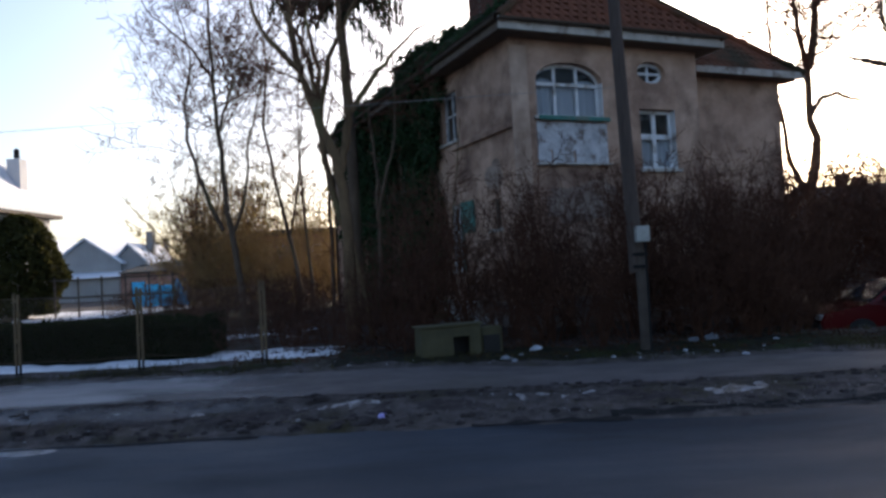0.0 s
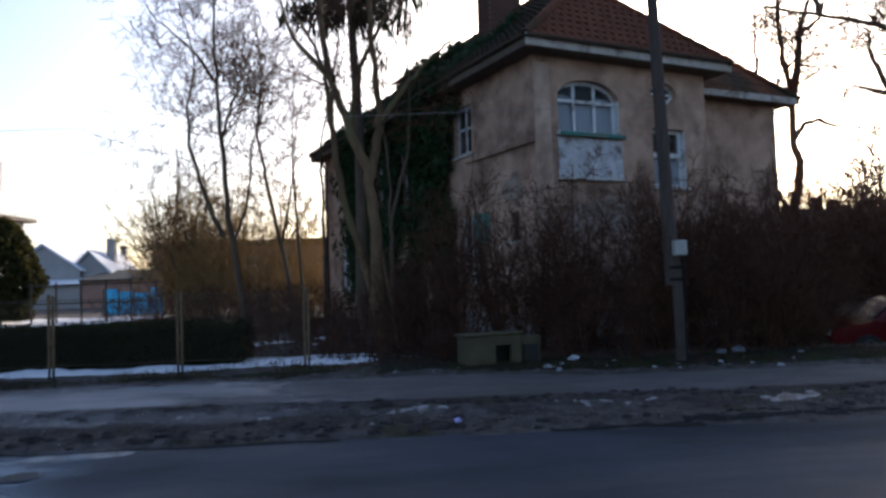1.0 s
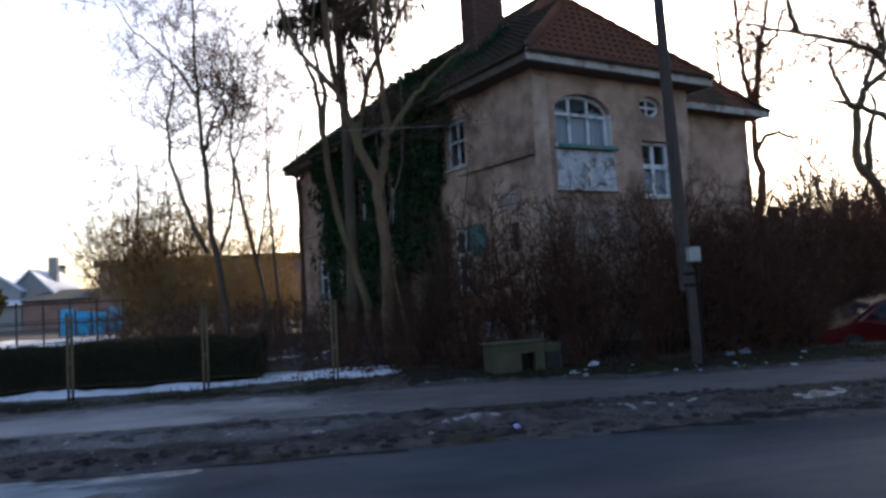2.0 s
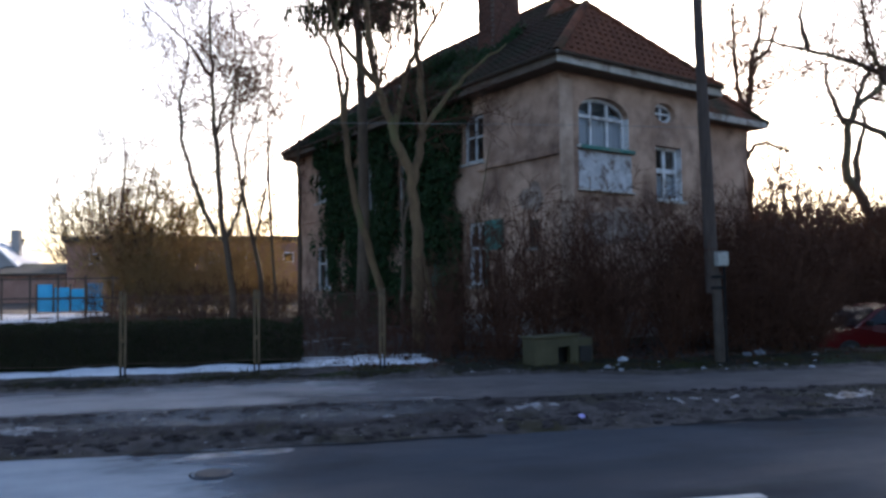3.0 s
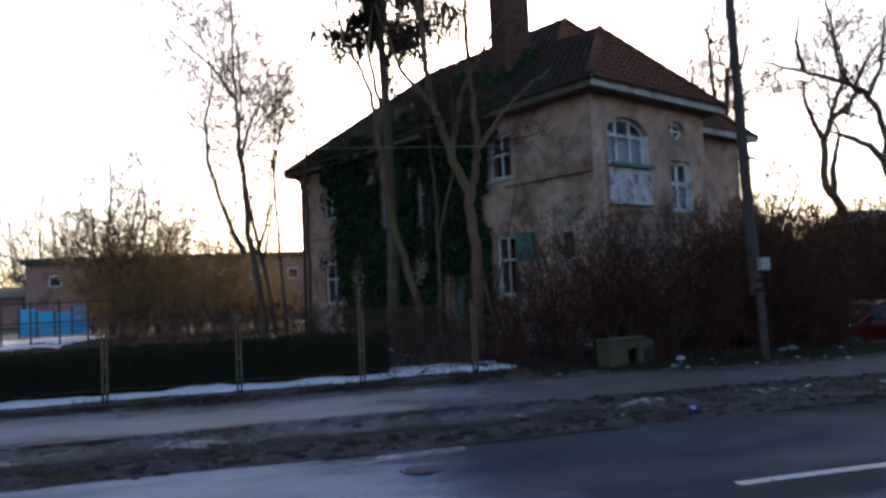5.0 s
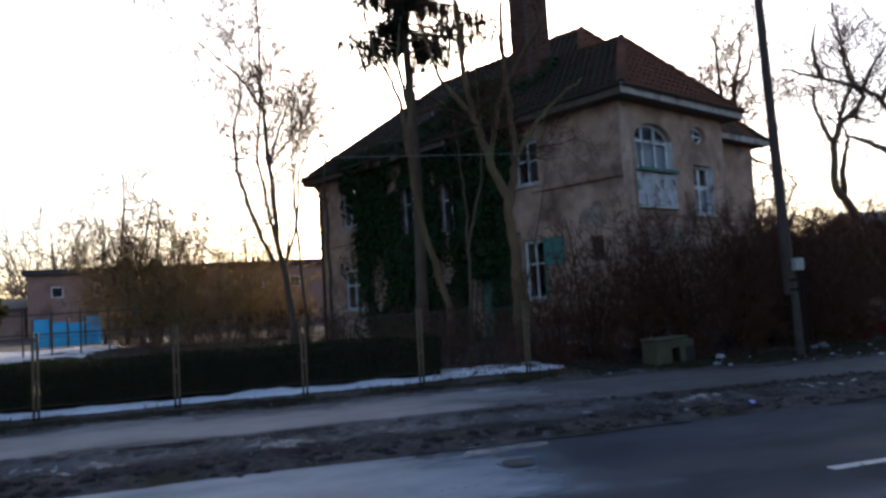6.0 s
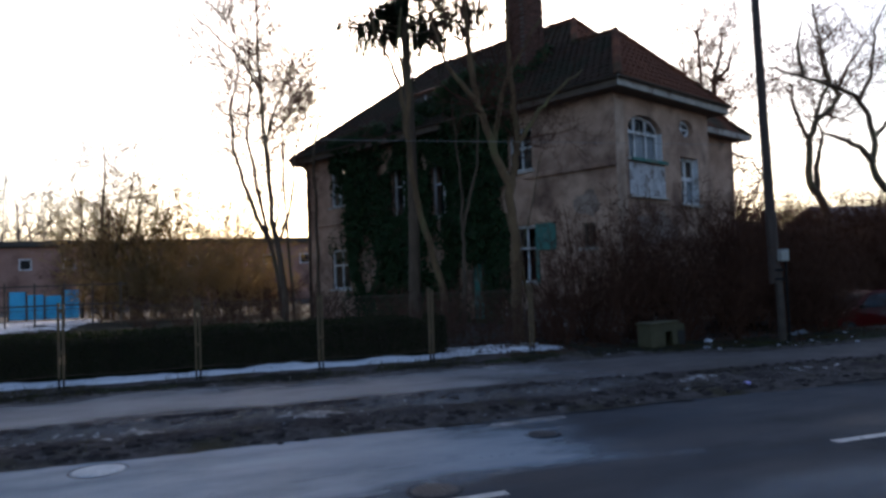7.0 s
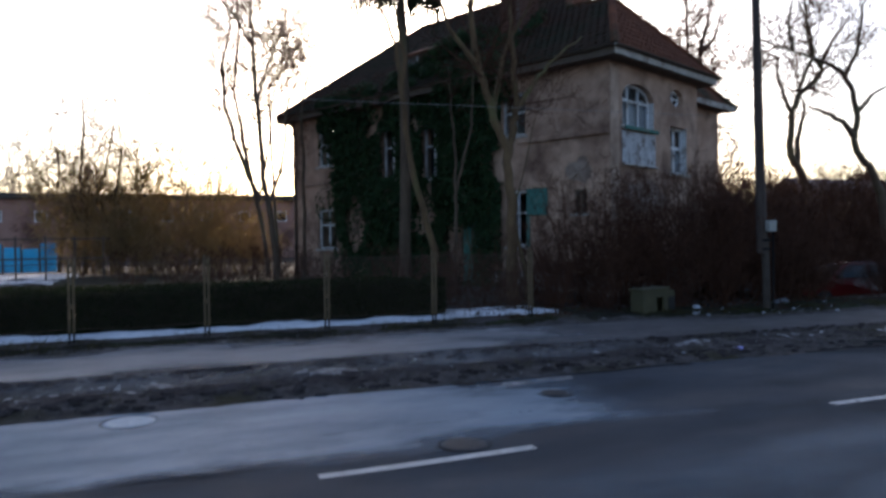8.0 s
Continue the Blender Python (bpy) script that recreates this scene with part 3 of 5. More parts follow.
window(side, 6.25, 7.20, 3.95, 5.80, cols=2, rows=(0.6,), broken=(1, 4), label="white casement window hemmed in by ivy")
door = part("door", one_box(0.10, 0.15, 4.65, 5.50, 0.55, 2.60, bevel=0.01), M_TEAL, house, "faded teal panelled side door")
for zz in (0.75, 1.35, 1.95):
    for ss in (4.75, 5.13):
        part("panel", one_box(0.085, 0.099, ss, ss + 0.28, zz, zz + 0.45, bevel=0.006), M_TEAL, door)

# the roof
LOW = 6.6
N_, B_, J_ = (-0.45, -0.45, EAVE), (2.45, 1.42, 9.24), (2.50, 2.96, 9.27)
R1, R2 = (4.5, 4.4, 10.86), (4.5, 11.7, 10.86)
SLOPES = {
    "west": [N_, B_, J_, R1, R2, (-0.45, 15.2, EAVE)],
    "bay_front": [N_, (5.65, -0.45, EAVE), B_],
    "bay_east": [B_, (5.65, -0.45, EAVE), (5.65, 0.8, EAVE), J_],
    "front": [J_, (5.65, 0.8, EAVE), (5.40, 0.55, LOW), (9.5, 0.55, LOW), R1],
    "east": [R1, (9.5, 0.55, LOW), (9.5, 15.2, LOW), R2],
    "rear": [R2, (9.5, 15.2, LOW), (-0.45, 15.2, EAVE)],
}
slope_parts = {}
for key, poly in SLOPES.items():
    slope_parts[key] = part("roof_slope", prism(bmesh.new(), poly, (0, 0, -0.10)), M_TILE_MOSS_SHADE if key == "west" else M_TILE, house, "moss-stained red clay tiles")
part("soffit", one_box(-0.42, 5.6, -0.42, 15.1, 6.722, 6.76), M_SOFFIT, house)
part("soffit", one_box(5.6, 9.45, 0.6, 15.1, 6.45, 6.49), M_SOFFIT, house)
part("fascia", one_box(-0.47, 5.68, -0.475, -0.44, 6.74, 7.0), M_CREAM, house, "peeling cream eaves board")
# West eaves board is darker than the cream front one.
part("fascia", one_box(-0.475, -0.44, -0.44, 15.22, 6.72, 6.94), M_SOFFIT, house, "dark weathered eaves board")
part("fascia", one_box(5.70, 9.52, 0.515, 0.55, 6.44, 6.62), M_CREAM, house, "peeling cream eaves board")
part("fascia", one_box(5.645, 5.68, -0.44, 0.8, 6.74, 7.0), M_CREAM, house, "peeling cream eaves board")
part("eaves_end", one_box(-0.44, 5.6, 15.19, 15.22, 6.70, 6.86), M_CREAM, house)


def gutter(pts, r=0.06):
    Vg, Fg = [], []
    for i in range(len(pts) - 1):
        a, b = Vector(pts[i]), Vector(pts[i + 1])
        d = (b - a).normalized()
        s = d.cross(Vector((0, 0, 1)))
        k = len(Vg)
        for p in (a, b):
            for rr in (r, r - 0.012):
                for j in range(7):
                    t = math.pi + math.pi * j / 6
                    Vg.append(p + s * (math.cos(t) * rr) + Vector((0, 0, math.sin(t) * rr)))
        for j in range(6):
            Fg += [(k + j, k + j + 1, k + 15 + j, k + 14 + j), (k + 7 + j, k + 21 + j, k + 22 + j, k + 8 + j)]
    part_raw("gutter", Vg, Fg, M_TIMBER, house, "dull zinc gutter", True)


gutter([(-0.5, -0.54, 6.96), (5.7, -0.54, 6.98)])
gutter([(-0.54, 15.2, 6.94), (-0.54, -0.5, 6.96)])
Vp, Fp = [], []
tube(Vp, Fp, [Vector(p) for p in ((-0.5, 14.55, 6.8), (-0.1, 14.55, 6.45), (-0.08, 14.55, 6.2), (-0.08, 14.55, 0.5))], [0.05] * 4, 8)
part_raw("downpipe", Vp, Fp, M_CONC, house, "dull zinc downpipe", True)

# dormer on the west slope
dormer = part("dormer", one_box(0.72, 2.3, 7.0, 9.2, 7.6, 8.42), M_SOFFIT, house, "small shed dormer with two panes")
part("dormer_roof", prism(bmesh.new(), [(0.62, 6.9, 8.42), (2.9, 6.9, 9.36), (2.9, 9.3, 9.36), (0.62, 9.3, 8.42)], (0, 0, 0.08)), M_TILE, dormer, "moss-stained red clay tiles")
for a in (7.35, 8.15):
    part("pane", one_box(0.70, 0.716, a, a + 0.55, 7.92, 8.34), M_GLASS, dormer)
    part("frame", one_box(0.68, 0.699, a - 0.06, a, 7.88, 8.38), M_WHITE, dormer)

# chimney of brick courses
chimney = part("chimney", one_box(1.62, 2.62, 4.29, 5.07, 7.6, 11.8), M_MORTAR, house, "tall square red brick chimney stack")


# ---- pole, cable, cabinet, fence, hedge along the pavement ----
pole = thing("utility_pole", Matrix.Translation((3.93, 12.12, 0.2)), "leaning dark timber utility pole strapped to a concrete stub", "utility pole")
Vp, Fp = [], []
pts = [Vector((0.0 - 0.0263 * z, 0, z)) for z in (1.35, 2.5, 4.2, 6.0, 8.5)]
tube(Vp, Fp, pts, taper(0.125, 0.085, 5), 14)
part_raw("shaft", Vp, Fp, M_POLE, pole, "dark weathered timber shaft", True)
Vp, Fp = [], []
tube(Vp, Fp, [Vector((0.03, -0.06, -0.2)), Vector((0.02, -0.06, 0.9)), Vector((0.0, -0.05, 1.72))], [0.095, 0.088, 0.082], 8)
part_raw("stub", Vp, Fp, M_CONC, pole, "concrete stub")
for z in (1.42, 1.62):
    Vp, Fp = [], []
    tube(Vp, Fp, [Vector((0.0, -0.03, z)), Vector((0.0, -0.03, z + 0.05))], [0.14, 0.14], 12)
    part_raw("strap", Vp, Fp, M_IRON, pole, "iron strap")
part("meter_box", one_box(-0.08, 0.14, -0.27, -0.13, 1.84, 2.10, bevel=0.015), M_BOXW, pole, "pale plastic junction box")
part("conduit", one_box(0.05, 0.08, -0.24, -0.21, 0.0, 1.84), M_IRON, pole)

Vp, Fp = [], []
pts = [Vector((-24 + 27.8 * i / 40, 12.3 - 0.2 * i / 40, 4.62 - 0.16 * math.sin(math.pi * i / 40) ** 2)) for i in range(41)]
tube(Vp, Fp, pts, [0.0048] * 41, 5)
cable = new("overhead_cable", mesh_from("overhead_cable", Vp, Fp, M_CABLE, True))
tagged(cable, "thin grey overhead cable tied to the timber pole", "cable")

cab = thing("cable_cabinet", pose(0.31, 11.72, lay(0.8, 11.8) - 0.13, 0, 0, 24.3), "low olive concrete cable cabinet with its door gone", "cabinet")
part("body", box(box(box(box(one_box(0, 1.05, 0, 0.05, 0.46, 0.63), 0, 0.55, 0, 0.05, 0, 0.46), 0.85, 1.05, 0, 0.05, 0, 0.46), 0, 1.05, 0.05, 0.3, 0.58, 0.63), 0, 0.05, 0.05, 0.3, 0, 0.58), M_OLIVE, cab)
# Near-black back: shade inside the opening as colour.
part("back", one_box(0.05, 1.05, 0.25, 0.3, 0, 0.58), M_DARK, cab)
part("side", one_box(1.0, 1.05, 0.05, 0.25, 0, 0.58), M_OLIVE, cab)
part("lid", one_box(-0.04, 1.09, -0.04, 0.34, 0.631, 0.67, bevel=0.012), M_OLIVE, cab)
cab2 = thing("cable_cabinet", pose(1.31, 12.15, lay(1.6, 11.9) - 0.13, 0, 0, 24.3), "darker olive cable cabinet standing beside the first", "cabinet")
part("body", one_box(0, 0.4, 0.08, 0.36, 0, 0.61, bevel=0.02), M_OLIVE, cab2)
# Near-black slab: the shade of a second opening, as colour.
part("door", one_box(0.03, 0.33, 0.05, 0.079, 0.0, 0.47), M_DARK, cab2, "blackened door")

FENCE_Y = 11.87
fence = thing("garden_fence", Matrix.Translation((0, FENCE_Y, 0)), "wire mesh fence on ochre-painted paired steel posts", "fence")
POSTS = [-2.26 - 2.02 * k for k in range(7)]
for x in POSTS:
    g = lay(x, FENCE_Y)
    p = part("post", box(one_box(x - 0.05, x - 0.015, -0.02, 0.02, g + 0.16, 1.75), x + 0.015, x + 0.05, -0.02, 0.02, g + 0.16, 1.73), M_POST, fence, "paired ochre steel bars")
    part("foot", box(one_box(x - 0.047, x - 0.018, -0.015, 0.015, g - 0.15, g + 0.158), x + 0.018, x + 0.047, -0.015, 0.015, g - 0.15, g + 0.158), M_IRON, p, "dark rusty foot")
    for z in (0.95, 1.6):
        part("spacer", one_box(x - 0.014, x + 0.014, -0.018, 0.018, z, z + 0.055), M_POST, p)
for a, b in zip(POSTS[1:], POSTS):
    Vp, Fp = [], []
    for z in (0.62, 1.66):
        Vp, Fp = [], []
        tube(Vp, Fp, [Vector((a + 0.05, 0, z)), Vector(((a + b) / 2, 0, z - 0.02)), Vector((b - 0.05, 0, z))], [0.006] * 3, 4)
        part_raw("rail_wire", Vp, Fp, M_WIRE, fence)
    Vp, Fp = [], []
    h, w, st = 1.04, 1.92, 0.055
    k = -h
    while k < w:
        for sgn in (1, -1):
            p0, p1 = max(0, k), min(w, k + h)
            if p1 > p0:
                z0, z1 = p0 - k, p1 - k
                q0 = Vector((a + 0.05 + p0, 0.003 * sgn, 0.62 + (z0 if sgn > 0 else h - z0)))
                q1 = Vector((a + 0.05 + p1, 0.003 * sgn, 0.62 + (z1 if sgn > 0 else h - z1)))
                tube(Vp, Fp, [q0, q1], [0.0016] * 2, 3)
        k += st
    part_raw("wire_mesh", Vp, Fp, M_WIRE, fence, "rusty diamond mesh")["kind"] = "stuff"

hedge = thing("clipped_hedge", Matrix.Translation((0, 13.6, 0)), "low dark evergreen hedge, clipped flat, behind the fence", "hedge")


def hedge_top(x):
    return 1.17 + 0.05 * noise.noise(Vector((x * 0.5, 1, 1))) + 0.02 * noise.noise(Vector((x * 2, 1, 1))) - 0.12 * step(-4.6, -3.6, x)


rng = random.Random(4)
V, F = [], []
for _ in range(30000):
    x = -16.0 + 12.4 * rng.random()
    y = rng.uniform(-0.6, 0.6)
    z = rng.uniform(0.42, 1.0) * 1.0
    top = hedge_top(x)
    which = rng.random()
    if which < 0.55:
        y = -0.6 + abs(rng.gauss(0, 0.05)) + 0.05 * noise.noise(Vector((x * 1.5, z * 2, 4)))
        z = rng.uniform(0.45, top)
    elif which < 0.9:
        z = top - abs(rng.gauss(0, 0.05))
    else:
        x = -3.6 - abs(rng.gauss(0, 0.06))
        z = rng.uniform(0.45, top)
    leaf_quads(V, F, rng, Vector((x, y, z)), 0.034, 1, 0.06)
f = part_raw("foliage", V, F, M_HEDGE, hedge)
f["kind"] = "stuff"
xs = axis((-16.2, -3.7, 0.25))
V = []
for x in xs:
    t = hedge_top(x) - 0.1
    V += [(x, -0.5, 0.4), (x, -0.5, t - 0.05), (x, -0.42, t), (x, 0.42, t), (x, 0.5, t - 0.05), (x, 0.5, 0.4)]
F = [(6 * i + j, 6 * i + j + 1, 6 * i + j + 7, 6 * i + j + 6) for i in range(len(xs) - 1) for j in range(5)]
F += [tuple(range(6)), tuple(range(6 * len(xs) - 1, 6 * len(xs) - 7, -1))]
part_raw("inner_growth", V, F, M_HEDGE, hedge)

# ---- road markings and covers ----
for k in range(-5, 7):
    x0 = -1.83 + 6.0 * k
    V, F = sheet(axis((x0, x0 + 2.1, 0.1)), axis((5.27, 5.40, 0.065)), lambda x, y: road_z(x, y) + 0.006)
    V += [(x, y, z - 0.03) for x, y, z in V]
    n = len(V) // 2
    F += [tuple(i + n for i in f[::-1]) for f in F]
    ob = new("road_marking", mesh_from("road_marking", V, F, M_PAINT))
    tagged(ob, "worn white dash of the centre line", "marking", "centre line dashes", "structure")


def cover(x, y, r, mat, label):
    t = thing("manhole_cover", Matrix.Translation((x, y, road_z(x, y) - 0.003)), label, "manhole cover")
    bm = bmesh.new()
    bmesh.ops.create_cone(bm, cap_ends=True, segments=28, radius1=r, radius2=r - 0.01, depth=0.024)
    part("plate", bm, mat, t)
    Vr, Fr = [], []
    ring = [Vector((math.cos(a) * (r + 0.03), math.sin(a) * (r + 0.03), -0.004)) for a in np.linspace(0, 2 * math.pi, 29)]
    tube(Vr, Fr, ring, [0.014] * 29, 5)
    part_raw("rim", Vr, Fr, M_IRON if mat is M_LID else M_CONC, t)
    for k in range(-3, 4):
        h = math.sqrt(max(0, (r - 0.04) ** 2 - (k * r / 4.2) ** 2))
        part("rib", one_box(k * r / 4.2 - 0.012, k * r / 4.2 + 0.012, -h, h, 0.011, 0.018), mat, t)


cover(-4.4, 7.25, 0.19, M_LID, "dark cast-iron manhole cover sunk in the asphalt")
cover(-9.4, 7.86, 0.27, M_PALE, "pale concrete manhole cover near the road edge")
cover(-6.3, 5.72, 0.23, M_LID, "dark cast-iron manhole cover beside the centre line")


# ---- bare trees ----
def tree(name, at, stems, mat, twig_mat, label, r, crown, seed, category="tree", twig_r=0.008, depth=3):
    """stems: lists of (dx, z) or (dx, dy, z) from the foot up; crown: height where twigs begin, limb length, limbs to a stem."""
    g = lay(*at)
    t = thing(name, Matrix.Translation((at[0], at[1], 0)), label, category)
    rng = random.Random(seed)
    V, F = [], []
    W, G = [], []
    for k, stem in enumerate(stems):
        raw = [Vector((p[0], p[1] if len(p) > 2 else 0.0, p[-1])) for p in stem]
        pts = []
        for a, b in zip(raw, raw[1:]):
            for i in range(4):
                q = a.lerp(b, i / 4)
                if pts:
                    q += rand_unit(rng) * 0.035
                pts.append(q)
        pts.append(raw[-1])
        rr = r if k == 0 else r * (0.72 if k == 1 else 0.5)
        tube(V, F, pts, taper(rr, rr * 0.22, len(pts)), 9)
        up = [p for p in pts if p.z > crown[0]]
        if len(up) > 2:
            run = sum((q - p).length for p, q in zip(up, up[1:]))
            branches(rng, W, G, up, rr * 0.34, depth, crown[1], max(2, int(crown[2] * min(1.6, run / 5.0))), 0.6, 0.06, 0.22, 0.0, twig_r)
    part_raw("trunk", V, F, mat, t, smooth=True)
    if W:
        tw = part_raw("crown", W, G, twig_mat, t)
        tw["kind"] = "stuff"
    return t


tree("forked_tree", (-1.25, 14.7), [
    [(0.05, 0.2), (0.03, 1.75), (0.02, 2.93), (-0.08, 4.05), (-0.48, 5.0), (-0.75, 5.8), (-0.92, 6.6), (-1.05, 8.2), (-1.15, 9.5), (-1.3, 12.0)],
    [(-0.06, 3.85), (0.08, 4.5), (0.18, 5.2), (0.08, 6.5), (0.03, 7.5), (0.15, 9.5), (0.1, 11.5)],
    [(0.48, 0.2), (0.28, 1.7), (0.05, 2.95)],
    [(0.16, 5.0), (0.7, 5.7), (1.2, 6.3), (2.0, 6.9)],
    [(-0.42, 4.9), (-0.2, 6.2), (0.5, 7.4), (1.2, 8.6)], [(-0.74, 5.9), (-1.5, 6.8), (-2.0, 8.2)]], M_BARK_PALE, M_TWIG, "forked tan-barked bare tree behind the fence", 0.14, (4.6, 1.6, 11), 11, twig_r=0.006)
tree("leaning_tree", (-1.5, 19.0), [[(0.0, 0.3), (-0.05, 1.75), (-0.55, 3.3), (-0.85, 4.8), (-1.0, 6.2), (-1.1, 7.2), (-1.35, 8.0), (-1.8, 8.8), (-2.1, 10.5)],
     [(-1.0, 6.0), (-0.9, 7.2), (-1.2, 8.6), (-0.9, 10.2)]], M_BARK_PALE, M_TWIG, "slender bare tree leaning before the ivy", 0.12, (7.2, 1.6, 7), 12)
tree("thin_tree", (-1.0, 18.7), [[(0.0, 0.3), (-0.02, 1.9), (0.02, 3.2), (0.25, 4.2), (0.5, 5.2), (0.6, 6.9), (0.55, 9.0)],
     [(0.02, 3.2), (0.0, 4.4), (-0.1, 5.7), (-0.2, 7.0)]], M_BARK, M_TWIG, "thin bare sapling before the ivy wall", 0.065, (5.0, 1.1, 7), 13)
tree("locust_tree", (-5.7, 22.2), [
    [(0.15, 0.3), (0.0, 2.2), (-0.25, 3.9), (-0.42, 6.3), (-0.45, 7.2), (-0.55, 8.7), (-0.55, 10.6), (-0.65, 13.0)],
    [(-0.4, 3.3), (-1.0, 4.7), (-1.38, 6.1), (-1.4, 7.3), (-1.15, 8.6), (-1.6, 10.5)],
    [(-0.42, 6.3), (-0.05, 7.4), (0.35, 8.4), (0.9, 10.2)],
    [(-0.52, 8.0), (-1.2, 9.0), (-2.3, 10.0), (-3.0, 11.2)],
    [(-0.1, 3.2), (0.35, 4.4), (0.5, 6.0), (0.9, 7.4), (1.3, 8.6)]], M_BARK, M_TWIG, "tall slender bare tree with fine twigs", 0.105, (5.2, 2.6, 15), 14, twig_r=0.0085)
tree("bare_tree", (-5.0, 28.0), [
    [(0.0, 0.3), (-0.15, 2.06), (-0.78, 5.2), (-1.22, 7.64), (-1.0, 10.0), (-1.2, 12.5)],
    [(0.4, 0.3), (0.32, 2.7), (0.14, 6.0), (0.12, 7.8), (0.3, 10.2)],
    [(-0.4, 3.2), (0.0, 5.2), (0.3, 8.0), (0.9, 10.0)]], M_BARK, M_TWIG, "bare double-stemmed tree beside the house", 0.10, (3.6, 2.3, 14), 15)
tree("thin_tree", (-3.7, 27.5), [[(0.0, 0.3), (0.0, 3.0), (-0.03, 5.5), (-0.05, 7.2), (0.25, 8.4), (0.6, 10.0)]], M_BARK, M_TWIG, "thin bare sapling at the house corner", 0.08, (7.3, 1.2, 7), 16)
tree("gnarled_tree", (14.5, 20.7), [
    [(0.65, 0.2), (0.5, 2.5), (0.15, 3.87), (-0.17, 4.5), (-0.63, 5.02), (-0.6, 5.82), (-0.47, 6.8), (-0.08, 7.5), (0.6, 7.88), (1.1, 8.5), (0.6, 9.0), (0.3, 9.6), (0.25, 10.6), (0.0, 12.0)],
    [(-0.3, 4.7), (-0.22, 5.5), (-0.1, 6.26), (0.18, 6.83), (-0.05, 7.5)],
    [(-0.6, 6.79), (-0.98, 7.53), (-1.26, 8.16), (-1.17, 8.71), (-1.9, 8.97)],
    [(-0.15, 7.55), (0.19, 8.26), (0.65, 8.96), (0.5, 10.0), (-0.3, 11.2)],
    [(1.0, 8.6), (1.6, 9.6), (2.5, 10.6)]], M_BARK, M_TWIG, "gnarled dark bare tree with a loop of twisting stems", 0.185, (6.4, 2.5, 12), 17, twig_r=0.0105)
tree("gnarled_tree", (12.3, 16.0), [
    [(0.95, -0.6), (0.65, 2.4), (0.42, 3.3), (0.03, 4.02), (-0.55, 4.45), (-0.7, 4.98), (-0.62, 5.7), (-0.8, 6.5), (-1.18, 7.0), (-1.8, 7.25), (-2.6, 7.45), (-3.5, 7.6), (-4.6, 7.75)],
    [(-0.68, 5.0), (-1.26, 5.5), (-2.2, 5.8), (-2.65, 5.87)],
    [(-1.1, 6.95), (-0.6, 7.8), (-0.3, 9.2), (0.4, 10.4)],
    [(-3.3, 7.55), (-3.5, 8.4), (-3.2, 9.3)],
    [(-0.6, 5.8), (0.2, 6.5), (1.2, 7.0)]], M_BARK, M_TWIG, "gnarled dark bare tree arching into one long side limb", 0.15, (4.9, 1.9, 10), 18, twig_r=0.0085)
tree("bare_tree", (13.6, 25.8), [
    [(-0.1, 0.2), (-0.1, 3.0), (-0.16, 3.95), (0.1, 4.9), (0.17, 5.6), (0.0, 6.23), (0.0, 8.2), (-0.25, 9.4), (-0.35, 10.8), (-0.4, 12.6)],
    [(0.03, 8.1), (0.25, 9.0), (0.4, 10.4), (0.8, 11.6), (1.0, 12.9)],
    [(-0.2, 3.4), (-0.8, 4.8), (-0.95, 6.0), (-1.2, 8.0), (-1.25, 9.8), (-1.2, 12.0)],
    [(0.04, 6.5), (0.35, 7.0), (0.95, 7.17), (1.6, 6.9), (2.5, 6.86)],
    [(0.4, 10.3), (1.2, 10.9), (1.6, 12.2)]], M_BARK, M_TWIG, "bare tree standing behind the wing of the house", 0.23, (6.4, 2.6, 15), 19, twig_r=0.011)


# ---- spruce with hanging twigs ----
def spruce(at, top, low, reach, seed):
    t = thing("old_spruce", Matrix.Translation((at[0], at[1], 0)), "tall spruce, bare below, with dark hanging branches above", "tree")
    rng = random.Random(seed)
    V, F = [], []
    pts = [Vector((0.12 * math.sin(z * 0.35), 0.05 * math.sin(z * 0.5), z)) for z in np.linspace(0.2, top, 16)]
    tube(V, F, pts, taper(0.20, 0.03, 16), 10)
    part_raw("trunk", V, F, M_BARK, t, smooth=True)
    V, F, W, G = [], [], [], []
    z, level = low, 0
    while z < top - 0.5:
        near = z < low + 3.6
        count = (5 if level else 3) if near else 3
        turn = rng.uniform(0, 6.28)
        for n in range(count):
            a = turn + 6.28 * n / count + rng.uniform(-0.5, 0.5)
            ln = reach * (1 + 0.3 * math.cos(a)) * rng.uniform(0.55, 1.05) * (1 - 0.75 * (z - low) / (top - low))
            p = Vector((0, 0, z + rng.uniform(-0.15, 0.15)))
            q = limb(rng, p, Vector((math.cos(a), math.sin(a), 0.12)), ln, 7, 0.10, -0.05)
            tube(V, F, q, taper(0.04, 0.01, 8), 4)
            for i in range(2, 8):
                for _ in range(11 if near else 6):
                    s = q[i - 1].lerp(q[i], rng.random()) + rand_unit(rng) * 0.14
                    drop = rng.uniform(0.15, 0.5) * (1.9 if rng.random() < 0.18 else 1)
                    d = Vector((rng.uniform(-0.25, 0.25), rng.uniform(-0.25, 0.25), -1))
                    for _ in range(16 if near else 7):
                        c = s + d * drop * rng.random()
                        side_way = rand_unit(rng) * rng.uniform(0.012, 0.032)
                        e = c + d * rng.uniform(0.10, 0.2)
                        k = len(W)
                        W.extend((c - side_way, c + side_way, e + side_way * 0.3, e - side_way * 0.3))
                        G.append((k, k + 1, k + 2, k + 3))
        z += 0.36
        level += 1
    part_raw("limb_whorl", V, F, M_BARK, t)["kind"] = "stuff"
    part_raw("needle_crown", W, G, M_NEEDLE, t)["kind"] = "stuff"


spruce((-1.97, 20.6), 19.0, 9.4, 3.0, 21)


